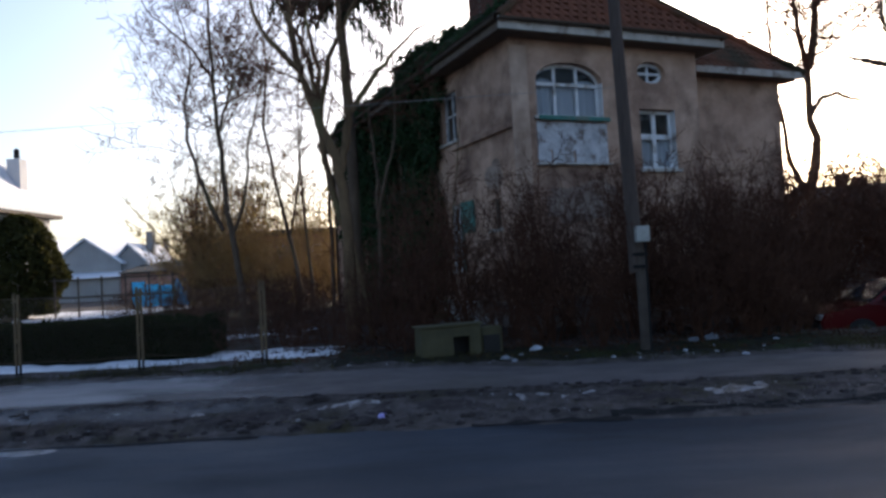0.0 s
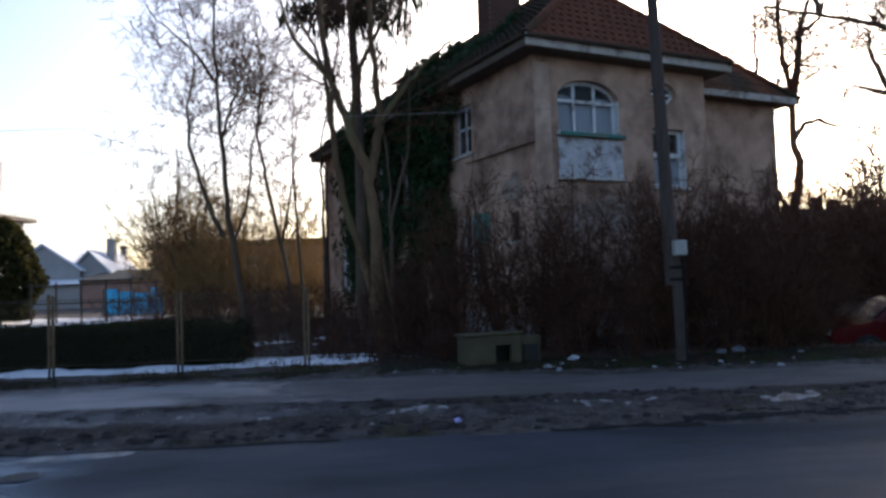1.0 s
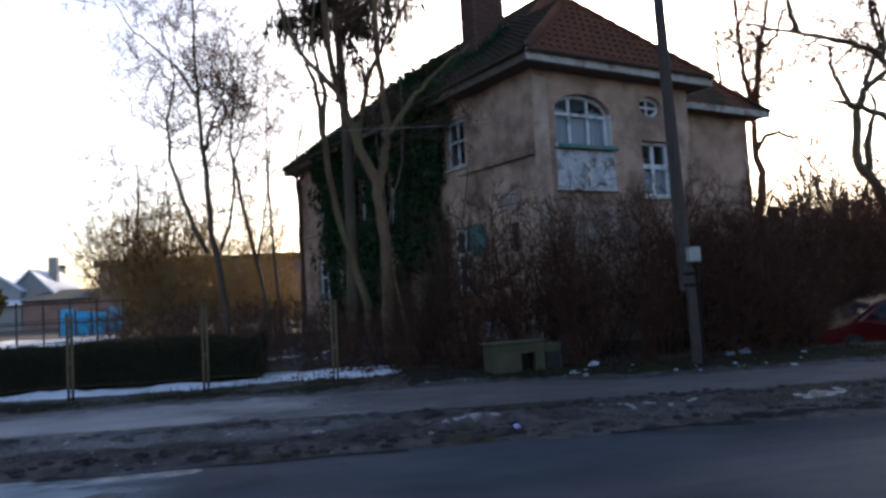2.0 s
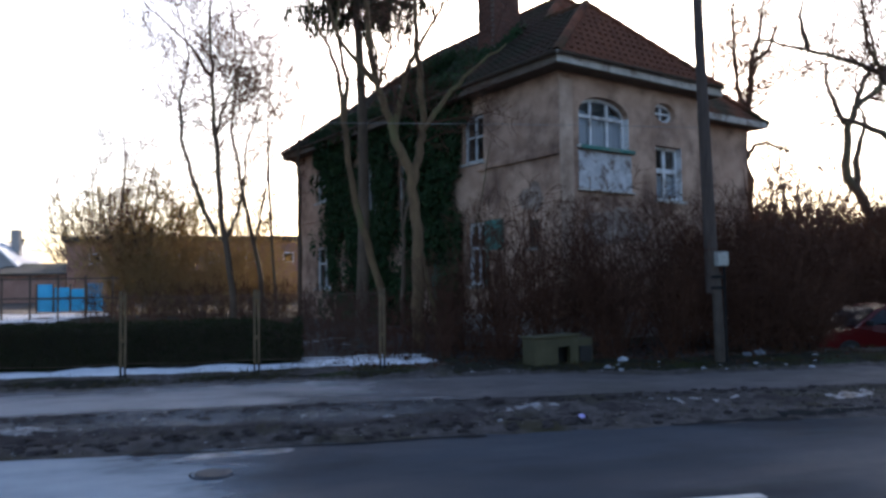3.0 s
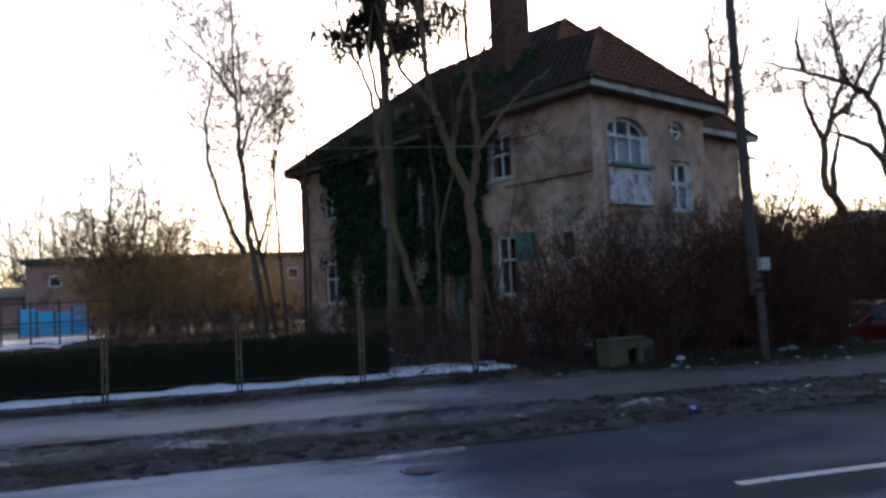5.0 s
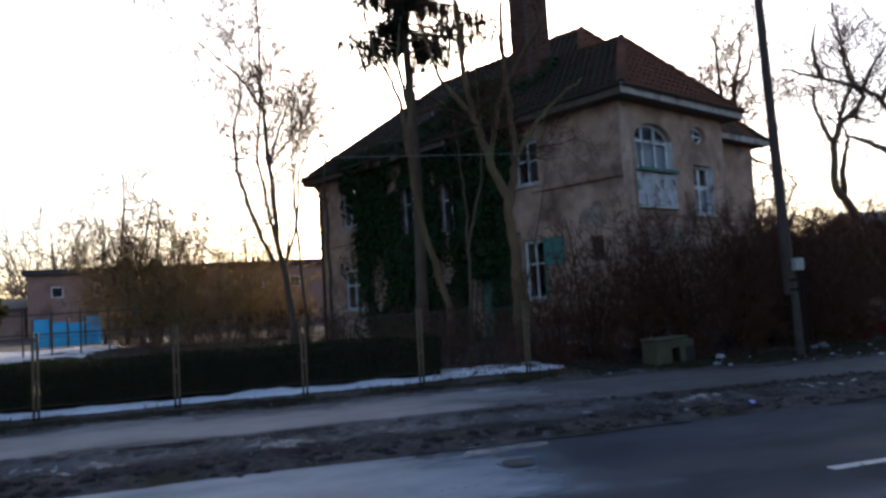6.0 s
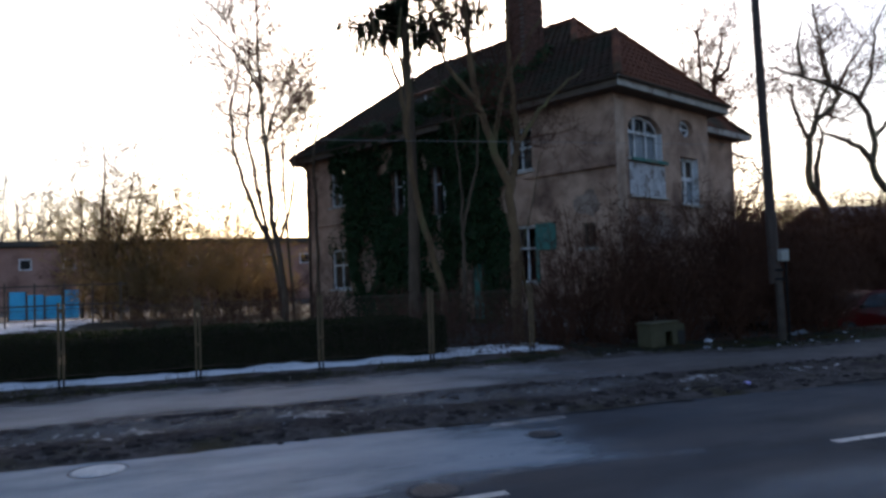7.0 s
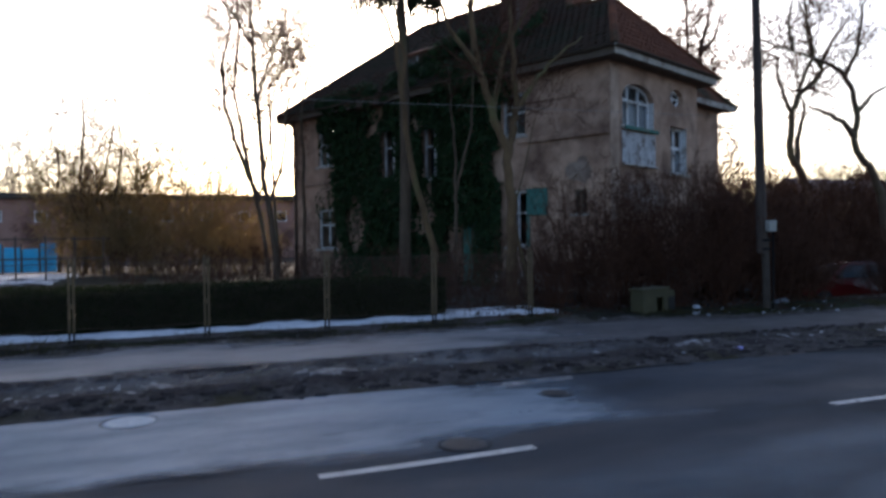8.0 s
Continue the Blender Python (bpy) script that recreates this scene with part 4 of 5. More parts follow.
# ---- thickets ----
def thicket(name, height, width, stems, seed, twig_mat, label, r=0.016, kids=9, twig_r=0.0055, category="shrub", arch=-0.05, dry=0):
    t = thing(name, Matrix.Identity(4), label, category)
    rng = random.Random(seed)
    V, F, S, G = [], [], [], []
    for _ in range(stems):
        a = rng.uniform(0, 2 * math.pi)
        lean = rng.uniform(0.05, 0.55)
        p = Vector((math.cos(a), math.sin(a), 0)) * rng.uniform(0, 0.35) * width
        q = limb(rng, p - Vector((0, 0, 0.15)), Vector((math.cos(a) * lean, math.sin(a) * lean, 1)), height * rng.uniform(0.75, 1.1), 8, 0.14, arch * lean)
        tube(S, G, q, taper(r * rng.uniform(0.7, 1.4), twig_r, 9), 4)
        branches(rng, V, F, q, r, 2, height * 0.30, kids, 0.6, 0.04, 0.32, 0.12, twig_r)
    for _ in range(dry):
        leaf_quads(V, F, rng, rng.choice(V), 0.05, 1, 0.12)
    part_raw("cane_growth", S, G, twig_mat, t)["kind"] = "stuff"
    part_raw("crown", V, F, twig_mat, t)["kind"] = "stuff"
    return t


def scatter(kinds, spots, group):
    rng = random.Random(len(spots) + 7)
    used = set()
    for i, (x, y, s) in enumerate(spots):
        k = kinds[i % len(kinds)]
        m = Matrix.Translation((x, y, lay(x, y))) @ Matrix.Rotation(rng.uniform(0, 6.28), 4, "Z")
        if k.name not in used:
            used.add(k.name)
            k.matrix_world = m @ Matrix.Scale(s, 4)
            k["group"] = group
        else:
            c = copy_thing(k, Matrix.Identity(4))
            c.matrix_basis = m @ Matrix.Scale(s, 4)


wild = [thicket("wild_shrub", 3.3, 1.1, 18, 31 + i, M_TWIG, "dense leafless brown shrub grown wild before the house", kids=9) for i in range(3)]
FRONT_SHRUBS = [(0.4, 14.3, 1.0), (1.2, 13.6, 0.95), (1.9, 14.6, 0.9), (2.7, 13.9, 1.05), (3.3, 14.8, 1.05), (4.2, 13.7, 0.98), (4.7, 15.0, 1.1), (5.3, 14.2, 1.05), (6.0, 15.6, 1.12),
         (6.5, 14.4, 1.0), (7.2, 16.4, 1.12), (6.9, 14.7, 0.9), (8.2, 17.6, 1.1), (9.4, 17.4, 0.95), (10.0, 18.3, 1.05), (10.6, 19.2, 1.1), (11.8, 18.0, 1.0), (12.4, 19.2, 1.1),
         (13.6, 18.2, 1.25), (15.2, 18.8, 1.3), (7.3, 14.7, 0.55), (0.2, 13.2, 0.62), (2.2, 13.0, 0.6)]
SIDE_SHRUBS = [(10.5, 20.0, 1.42), (10.75, 20.8, 1.38), (7.5, 14.2, 0.6), (9.8, 13.7, 0.62), (10.6, 13.9, 0.7), (3.4, 12.9, 0.55), (5.2, 13.0, 0.6), (6.3, 13.3, 0.72), (6.0, 12.95, 0.5), (6.75, 13.15, 0.5), (17.3, 19.5, 1.35), (15.4, 23.2, 1.35), (16.9, 22.6, 1.38), (14.6, 22.5, 1.2), (19.5, 21.5, 1.2), (-0.4, 14.2, 0.7),
         (16.0, 25.5, 1.4), (19.0, 25.0, 1.45), (21.0, 26.0, 1.5), (22.0, 28.0, 1.35), (25.0, 30.5, 1.4), (28.5, 31.5, 1.5), (18.4, 20.6, 1.35), (20.8, 22.8, 1.4), (23.0, 25.0, 1.3), (11.2, 16.9, 1.05),
         (12.8, 17.2, 1.1), (14.5, 17.4, 1.2), (16.2, 17.9, 1.25), (14.0, 20.0, 1.25), (16.0, 20.6, 1.3)]
scatter(wild, FRONT_SHRUBS + SIDE_SHRUBS, "wild shrubs before the house")
low = [thicket("undergrowth", 1.5, 0.9, 9, 41 + i, M_TWIG, "low brown leafless undergrowth behind the fence", r=0.01, kids=7, twig_r=0.005) for i in range(2)]
NEAR_BRUSH = [(-1.1, 13.0, 0.75), (-2.0, 13.2, 0.7), (-0.3, 13.7, 0.95), (-2.9, 14.6, 0.9), (-3.4, 13.9, 0.75), (-1.2, 15.6, 1.0), (-2.3, 16.0, 1.0), (-0.4, 15.2, 1.1), (-3.6, 15.3, 0.9), (10.3, 13.5, 0.5), (11.2, 13.7, 0.6), (-1.5, 13.7, 0.8), (-2.3, 14.2, 0.75), (0.0, 12.5, 0.5), (1.9, 12.6, 0.5), (-0.9, 13.4, 0.8), (-1.8, 14.9, 0.9), (-2.8, 15.6, 0.85),
         (-0.6, 16.2, 1.0), (-3.8, 16.6, 0.9), (-1.9, 16.9, 0.9), (-4.9, 17.4, 0.9), (-3.0, 18.2, 1.0), (-6.2, 18.6, 0.9), (-7.6, 19.6, 0.9), (-4.6, 20.3, 1.0), (-6.6, 21.4, 1.0)]
GARDEN_BRUSH = [(-8.6, 22.0, 1.0), (-5.0, 24.0, 1.0), (-9.8, 23.2, 0.95), (-0.2, 13.0, 0.7), (-4.2, 22.0, 0.9), (-7.2, 24.4, 1.0), (-8.6, 26.5, 1.0), (-6.2, 26.8, 1.0), (-10.2, 28.6, 1.0),
         (-7.8, 29.6, 1.1), (-5.4, 30.4, 1.1), (-11.4, 31.5, 1.1), (-9.2, 32.0, 1.2), (-4.6, 25.4, 1.1), (-5.6, 26.3, 1.1), (-4.4, 28.2, 1.1), (-6.9, 27.6, 1.1), (-8.0, 23.6, 0.9)]
scatter(low, NEAR_BRUSH + GARDEN_BRUSH, "undergrowth behind the fence")
gold = [thicket("straw_shrub", 4.2, 1.6, 18, 51 + i, M_TWIG_BACKLIT, "straw-coloured bare shrub lit from behind by low sun", r=0.02, kids=7, twig_r=0.009, dry=300) for i in range(2)]
GOLDS = [(-11.6, 37.0, 1.5), (-10.2, 36.0, 1.7), (-8.8, 37.5, 1.55), (-7.4, 36.0, 1.55), (-9.6, 34.5, 1.05), (-11.0, 35.2, 1.05), (-6.4, 38.0, 1.4), (-5.2, 35.0, 1.05), (-8.0, 33.5, 0.9), (-12.4, 38.2, 1.1), (-6.3, 33.0, 0.8), (-5.2, 31.4, 0.55), (-7.0, 31.0, 0.5), (-9.0, 31.5, 0.55), (-4.6, 33.5, 0.6)]
scatter(gold, GOLDS, "straw-coloured shrubs in the garden")
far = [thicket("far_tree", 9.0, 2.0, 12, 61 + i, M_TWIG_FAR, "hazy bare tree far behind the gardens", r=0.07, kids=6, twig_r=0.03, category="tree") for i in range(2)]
FARS = [(-25.5, 82, 1.35), (-23.0, 80, 1.25), (-20.5, 83, 1.2), (-17.5, 80, 1.1), (-29, 90, 1.3), (34.4, 55, 1.2), (35.8, 56, 1.3), (37.2, 55, 1.35), (38.6, 56, 1.3), (40.0, 57, 1.2), (42, 58, 0.85), (47, 60, 0.75), (52, 60, 0.75)]
scatter(far, FARS, "far bare trees")

for k, (x, y, h) in enumerate(((-12.2, 37.5, 9.4), (-10.6, 36.6, 7.6), (-13.6, 40.5, 7.0))):
    tree("small_bare_tree", (x, y), [[(0, 0.3), (0.15, 0.3 * h), (-0.1, 0.55 * h), (0.1, 0.8 * h), (0.0, h)], [(0.1, 0.28 * h), (0.8, 0.5 * h), (1.3, 0.75 * h), (1.5, 0.9 * h)],
         [(0.1, 0.24 * h), (-0.7, 0.45 * h), (-1.2, 0.7 * h), (-1.7, 0.85 * h)]], M_BARK, M_TWIG, "small spreading bare tree in the back garden", 0.11, (2.2, 2.3, 10), 120 + k, twig_r=0.009)

# rounded conifer by the neighbouring house
thuja = thing("thuja", Matrix.Translation((-17.6, 31.0, 0.4)) @ Matrix.Scale(1.18, 4), "rounded brown-green thuja in the next garden", "tree")
rng = random.Random(71)
V, F = [], []
for _ in range(15000):
    z = rng.uniform(0.3, 3.9)
    rr = 1.35 * math.sin(min(1, (z + 0.4) / 4.4) * math.pi) ** 0.6 * (1 + 0.25 * noise.noise(Vector((z * 1.2, rng.random(), 3))))
    a = rng.uniform(0, 6.283)
    k = rr * rng.uniform(0.78, 1.02) * (1 + 0.16 * noise.noise(Vector((math.cos(a) * 2, math.sin(a) * 2, z * 1.6))))
    leaf_quads(V, F, rng, Vector((math.cos(a) * k, math.sin(a) * k, z)), 0.095, 1, 0.05)
part_raw("foliage", V, F, M_THUJA, thuja)["kind"] = "stuff"
V, F = [], []
tube(V, F, [Vector((0, 0, -0.1)), Vector((0, 0, 1.5)), Vector((0, 0, 3.4))], [0.16, 0.12, 0.03], 8)
part_raw("trunk", V, F, M_BARK, thuja)

# ---- ivy on the side wall ----
ivy = thing("ivy", HOUSE_M, "dark green ivy covering the side wall up to the eaves", "ivy")
rng = random.Random(81)
V, F = [], []
n = 0
while n < 30000:
    s, z = rng.uniform(3.3, 12.9), rng.uniform(0.4, 6.95)
    left = 3.7 + 0.45 * noise.noise(Vector((z * 0.9, 2, 2))) - 0.5 * step(4.6, 6.4, z)
    right = 12.0 + 0.8 * noise.noise(Vector((z * 0.7, 5, 2))) + 0.6 * step(5.0, 6.5, z) - 1.0 * (1 - step(0.5, 3.8, z))
    if not left < s < right:
        continue
    if any(a + 0.12 < s < b - 0.1 and lo + 0.05 < z < hi - 0.2 for a, b, lo, hi, _ in SIDE_OPEN):
        continue
    bulk = 0.16 + 0.22 * (0.5 + 0.5 * noise.noise(Vector((s * 0.8, z * 0.8, 6)))) + 0.12 * noise.noise(Vector((s * 2.5, z * 2.5, 1)))
    if noise.noise(Vector((s * 0.8, z * 0.6, 12))) > 0.36:
        continue
    d = -bulk * rng.random() ** 0.4
    c = Vector((d, s, z))
    sz = rng.uniform(0.04, 0.085)
    out = Vector((-1, rng.gauss(0, 0.5), rng.gauss(0.25, 0.45))).normalized()
    a = out.cross(rand_unit(rng)).normalized() * sz
    b = out.cross(a).normalized() * sz * 0.8
    k = len(V)
    V.extend((c - a, c + b, c + a - out * 0.01, c - b))
    F.append((k, k + 1, k + 2, k + 3))
    n += 1
def ivy_leaf(c, out):
    sz = rng.uniform(0.04, 0.085)
    a = out.cross(rand_unit(rng)).normalized() * sz
    b = out.cross(a).normalized() * sz * 0.8
    k = len(V)
    V.extend((c - a, c + b, c + a - out * 0.01, c - b))
    F.append((k, k + 1, k + 2, k + 3))


# tufts that hang over the eaves and creep up the tiles
for _ in range(110):
    s = rng.uniform(3.4, 12.4)
    up = rng.uniform(-0.5, 1.3) * (1 - abs(s - 7.5) / 6)
    base = Vector((-0.5 + max(0, up), s, 6.98 + (0.8 * up if up > 0 else up)))
    size = rng.uniform(0.2, 0.5)
    for _ in range(int(190 * size)):
        w = rand_unit(rng)
        ivy_leaf(base + Vector((w.x * 0.28, w.y, w.z * 0.8)) * size * rng.random() ** 0.5 + Vector((0, 0, 0.1)), (w + Vector((-0.6, 0, 0.5))).normalized())
# ivy over the cheek of the dormer and the slope before it
for k in range(120):
    u = rng.uniform(0.1, 2.4)
    if k < 45:
        s, z = 6.95 - rng.uniform(0, 0.25), 7.55 + 0.8 * (u - 0.2) + rng.random() * max(0.1, 8.55 + 0.37 * (u - 0.4) - 7.55 - 0.8 * (u - 0.2))
        if z > 8.2 + 0.5 * u:
            z -= 0.4
    else:
        s = rng.uniform(3.6, 6.9)
        z = 7.5 + 0.8 * (u - 0.2)
    size = rng.uniform(0.22, 0.42)
    for _ in range(int(170 * size)):
        w = rand_unit(rng)
        ivy_leaf(Vector((u, s, z)) + w * size * rng.random() ** 0.5 * (1 if k < 45 else 0.7), (w + Vector((-0.4, -0.5, 0.5))).normalized())
# bulging clumps low and high on the wall
for _ in range(70):
    s, z = rng.uniform(4.0, 12.4), rng.uniform(0.8, 6.6)
    if any(a - 0.25 < s < b + 0.25 and lo - 0.2 < z < hi + 0.1 for a, b, lo, hi, _ in SIDE_OPEN):
        continue
    size = rng.uniform(0.25, 0.6)
    for _ in range(int(180 * size)):
        w = rand_unit(rng)
        ivy_leaf(Vector((-0.28 - abs(w.x) * size * 0.8, s + w.y * size, z + w.z * size * 1.2)), (w + Vector((-0.8, 0, 0.3))).normalized())
part_raw("leaf_cover", V, F, M_IVY, ivy)["kind"] = "stuff"
V, F = [], []
for _ in range(26):
    s = rng.uniform(4.0, 11.8)
    q = limb(rng, Vector((-0.05, s, 0.3)), Vector((0, rng.uniform(-0.3, 0.3), 1)), rng.uniform(3, 6), 12, 0.12, 0.05)
    q = [Vector((min(-0.02, max(-0.12, p.x)), p.y, p.z)) for p in q]
    tube(V, F, q, taper(0.03, 0.01, 13), 5)
    W2, G2 = [], []
    branches(rng, W2, G2, q, 0.012, 2, 0.9, 4, 0.7, -0.05, 0.3, 0.2, 0.005)
    k = len(V)
    V.extend(Vector((-0.12 - abs(p.x) * 0.8, p.y, p.z)) for p in W2)
    F.extend(tuple(i + k for i in f) for f in G2)
part_raw("vine_net", V, F, M_BARK, ivy)["kind"] = "stuff"


# ---- snow, ice, litter ----
def patch(name, x0, x1, y0, y1, st, cover_at, thick, mat, label, category, seed, floor=lay, fray=0.12):
    """A thin uneven sheet that sinks into the ground where it has melted."""
    def top(x, y):
        m = noise.noise(Vector((x * 0.8, y * 1.1, seed))) * 0.5 + noise.noise(Vector((x * 2.7, y * 3.1, seed + 5))) * 0.35 + noise.noise(Vector((x * 8, y * 9, seed + 8))) * fray
        edge = min(x - x0, x1 - x, (y - y0) * 1.5, (y1 - y) * 1.5)
        return floor(x, y) + thick * (m + cover_at - 0.9 * (1 - step(0, 0.7, edge))) 
    V, F = sheet(axis((x0, x1, st)), axis((y0, y1, st)), top)
    keep = [f for f in F if any(V[i][2] > floor(V[i][0], V[i][1]) - 0.03 for i in f)]
    ob = new(name, mesh_from(name, V, keep, mat, True))
    return tagged(ob, label, category, kind="stuff")


patch("snow", -16.5, -3.3, 11.95, 13.15, 0.08, 0.42, 0.07, M_SNOW, "thin old snow along the foot of the hedge", "snow", 3.0)
patch("snow", -4.2, -0.8, 12.05, 14.0, 0.07, 0.28, 0.07, M_SNOW, "patch of old snow beyond the end of the hedge", "snow", 9.0)
patch("snow", -6.0, -2.0, 15.2, 18.5, 0.1, -0.08, 0.07, M_SNOW, "scraps of old snow in the garden", "snow", 12.0)
patch("snow", -22.0, -12.0, 27.5, 38.0, 0.3, 0.36, 0.12, M_SNOW, "old snow lying across the back garden", "snow", 14.0)
patch("dirty_ice", -12.5, 5.5, 8.75, 9.75, 0.045, -0.21, 0.06, M_ICE, "dirty half-melted ice along the verge", "ice", 21.0, fray=0.4)
patch("dirty_ice", -12.0, -2.5, 9.75, 10.5, 0.06, -0.10, 0.05, M_ICE, "dirty half-melted ice on the pavement", "ice", 25.0, lambda x, y: lay(x, y) + 0.012, 0.4)


def film_floor(x, y):
    return road_z(x, y)


# Pale blue film: grazing sky sheen on the road is put into this colour.
M_ROAD_SHEEN = material("road_ice_sheen", (0.19, 0.25, 0.31), (0.31, 0.385, 0.455), 1.1, 0.55, spec=0.25, bump=0.3, bump_scale=70, stretch=(0.5, 1, 1))
nt = M_ROAD_SHEEN.node_tree
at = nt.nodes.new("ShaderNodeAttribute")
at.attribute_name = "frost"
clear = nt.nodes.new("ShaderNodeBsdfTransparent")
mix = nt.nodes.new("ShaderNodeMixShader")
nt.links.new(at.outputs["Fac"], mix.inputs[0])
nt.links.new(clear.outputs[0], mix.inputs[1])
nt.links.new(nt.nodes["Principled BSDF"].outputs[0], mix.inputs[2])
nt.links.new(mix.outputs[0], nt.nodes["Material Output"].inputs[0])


M_RIME = M_ROAD_SHEEN.copy()
M_RIME.name = "pavement_rime"
for node in M_RIME.node_tree.nodes:
    if node.bl_idname == "ShaderNodeValToRGB" and abs(node.color_ramp.elements[0].color[0] - 0.19) < 0.01:
        node.color_ramp.elements[0].color, node.color_ramp.elements[1].color = (0.20, 0.195, 0.202, 1), (0.35, 0.34, 0.35, 1)


def pale_film(name, x0, x1, y0, y1, floor, fade, strength, label, seed, mat):
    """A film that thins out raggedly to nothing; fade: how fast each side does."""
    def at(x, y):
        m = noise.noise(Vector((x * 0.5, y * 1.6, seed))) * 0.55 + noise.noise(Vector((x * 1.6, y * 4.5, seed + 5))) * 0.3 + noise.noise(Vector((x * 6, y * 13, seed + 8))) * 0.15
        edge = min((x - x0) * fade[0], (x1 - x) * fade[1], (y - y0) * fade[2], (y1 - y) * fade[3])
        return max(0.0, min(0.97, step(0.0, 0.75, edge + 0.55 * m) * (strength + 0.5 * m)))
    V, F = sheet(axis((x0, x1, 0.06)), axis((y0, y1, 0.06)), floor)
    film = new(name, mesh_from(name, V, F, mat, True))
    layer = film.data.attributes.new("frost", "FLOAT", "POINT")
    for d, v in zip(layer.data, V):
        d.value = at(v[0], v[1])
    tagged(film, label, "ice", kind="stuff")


# Frozen edge film; its pale blue also carries the sky's sheen.
pale_film("ice_sheen_film", -18, -3.2, 5.6, 8.42, lambda x, y: road_z(x, y) + 0.004, (0.5, 0.3, 1.1, 3.0), 0.9, "thin bluish frozen film on the worn road edge", 33, M_ROAD_SHEEN)
# Added pale film: its colour brightens the near lane.
pale_film("lane_lightening_film", -9, 7, 2.1, 5.0, lambda x, y: road_z(x, y) + 0.004, (0.2, 0.2, 2.0, 0.9), 0.22, "faint dried salt film on the worn near lane", 53, M_ROAD_SHEEN)
pale_film("pavement_frost", -18, -1.0, 9.7, 11.35, lambda x, y: lay(x, y) + 0.022, (0.5, 0.2, 2.0, 2.0), 0.95, "thin greyish frost on the worn pavement", 61, M_RIME)
pale_film("verge_frost", -18, 0.5, 8.9, 10.0, lambda x, y: lay(x, y) + 0.035, (0.5, 0.2, 1.6, 2.0), 0.28, "thin greyish frost over the mud of the verge", 67, M_RIME)
patch("ice_sheen_film", -5.2, -3.1, 7.6, 8.5, 0.06, 0.22, 0.014, M_ICE, "pale frozen puddle at the road edge", "ice", 37.0, film_floor)

patch("turf", -16, -1.2, 11.18, 12.05, 0.07, 0.34, 0.05, M_TURF, "dark frozen turf between pavement and fence", "turf", 71.0, fray=0.4)
patch("turf", -1.6, 9.5, 11.22, 13.2, 0.07, 0.30, 0.05, M_TURF, "dark frozen turf before the shrubs", "turf", 75.0, fray=0.4)
# Dark sheet added to tone down the sun on the garden ground.
patch("turf", -15, -3.2, 19.5, 33.5, 0.3, 0.5, 0.08, M_TURF, "dark leaf mould under the garden shrubs", "leaf mould", 83.0, fray=0.3)
patch("mud", -15, -0.5, 8.48, 9.62, 0.06, 0.16, 0.05, M_MUD, "dark frozen mud along the verge", "mud", 78.0, fray=0.5)
patch("mud", -1.0, 7.5, 8.48, 9.62, 0.06, -0.05, 0.05, M_MUD, "dark frozen mud along the verge", "mud", 79.0, fray=0.5)

rng = random.Random(91)


def crumpled(name, x, y, size, mat, label, z=None):
    bm = bmesh.new()
    bmesh.ops.create_icosphere(bm, subdivisions=2, radius=size)
    for v in bm.verts:
        k = 1 + 0.5 * noise.noise(v.co * (2.2 / size) + Vector((x * 7, y * 5, 0)))
        v.co = Vector((v.co.x * k * 1.3, v.co.y * k, max(-size * 0.4, v.co.z * k * 0.7)))
    me = bpy.data.meshes.new(name)
    bm.to_mesh(me)
    bm.free()
    me.materials.append(mat)
    ob = new(name, me)
    ob.matrix_world = Matrix.Translation((x, y, (lay(x, y) if z is None else z) + size * 0.3)) @ Matrix.Rotation(rng.uniform(0, 6), 4, "Z")
    tagged(ob, label, "litter", "litter by the road")


for x, y, s in ((2.2, 12.35, 0.12), (1.62, 11.7, 0.09), (1.75, 11.45, 0.06), (2.87, 12.28, 0.05), (3.3, 11.5, 0.045), (4.51, 11.8, 0.05), (5.06, 12.14, 0.05), (5.27, 11.3, 0.055),
                (6.26, 12.5, 0.07), (1.9, 11.9, 0.05), (4.9, 11.5, 0.04), (2.6, 11.75, 0.03), (5.8, 11.9, 0.035), (3.7, 11.45, 0.03)):
    crumpled("plastic_bag", x, y, s * 0.72, M_PLASTIC, "crumpled pale plastic litter on the verge")
for x, y, s in ((4.95, 12.75, 0.09), (5.28, 12.85, 0.12)):
    crumpled("rubbish_bag", x, y, s, M_BAG, "grey-blue rubbish bag thrown among the shrubs")
M_LILAC = material("lilac_paper", (0.35, 0.30, 0.75), (0.6, 0.55, 0.9), 8, 0.6, bump=0.1)
crumpled("paper_scrap", -0.05, 8.66, 0.05, M_LILAC, "small lilac paper scrap on the verge")
for i in range(46):
    x, y = rng.uniform(-12, 7), rng.choice((rng.uniform(8.5, 9.6), rng.uniform(11.2, 11.8)))
    crumpled("clod", x, y, rng.uniform(0.015, 0.04), rng.choice((M_SOIL, M_SOIL, M_SOIL, M_ICE)), "small clod of frozen mud")

# crumbs of soil, grit and frozen slush
V, F = [], []
for _ in range(2000):
    x = rng.uniform(-12.5, 7.5)
    y = rng.uniform(8.35, 9.8) if rng.random() < 0.75 else rng.uniform(11.3, 11.9)
    s = rng.uniform(0.006, 0.024) * (1.6 if rng.random() < 0.08 else 1)
    p = Vector((x, y, lay(x, y) + s * 0.3))
    k = len(V)
    V.extend(p + Vector((math.cos(a) * s * rng.uniform(0.7, 1.4), math.sin(a) * s, rng.uniform(-0.3, 0.1) * s)) for a in (0.3, 1.9, 3.4, 5.0))
    V.append(p + Vector((0, 0, s * rng.uniform(0.4, 0.9))))
    F.extend(((k, k + 1, k + 4), (k + 1, k + 2, k + 4), (k + 2, k + 3, k + 4), (k + 3, k, k + 4)))
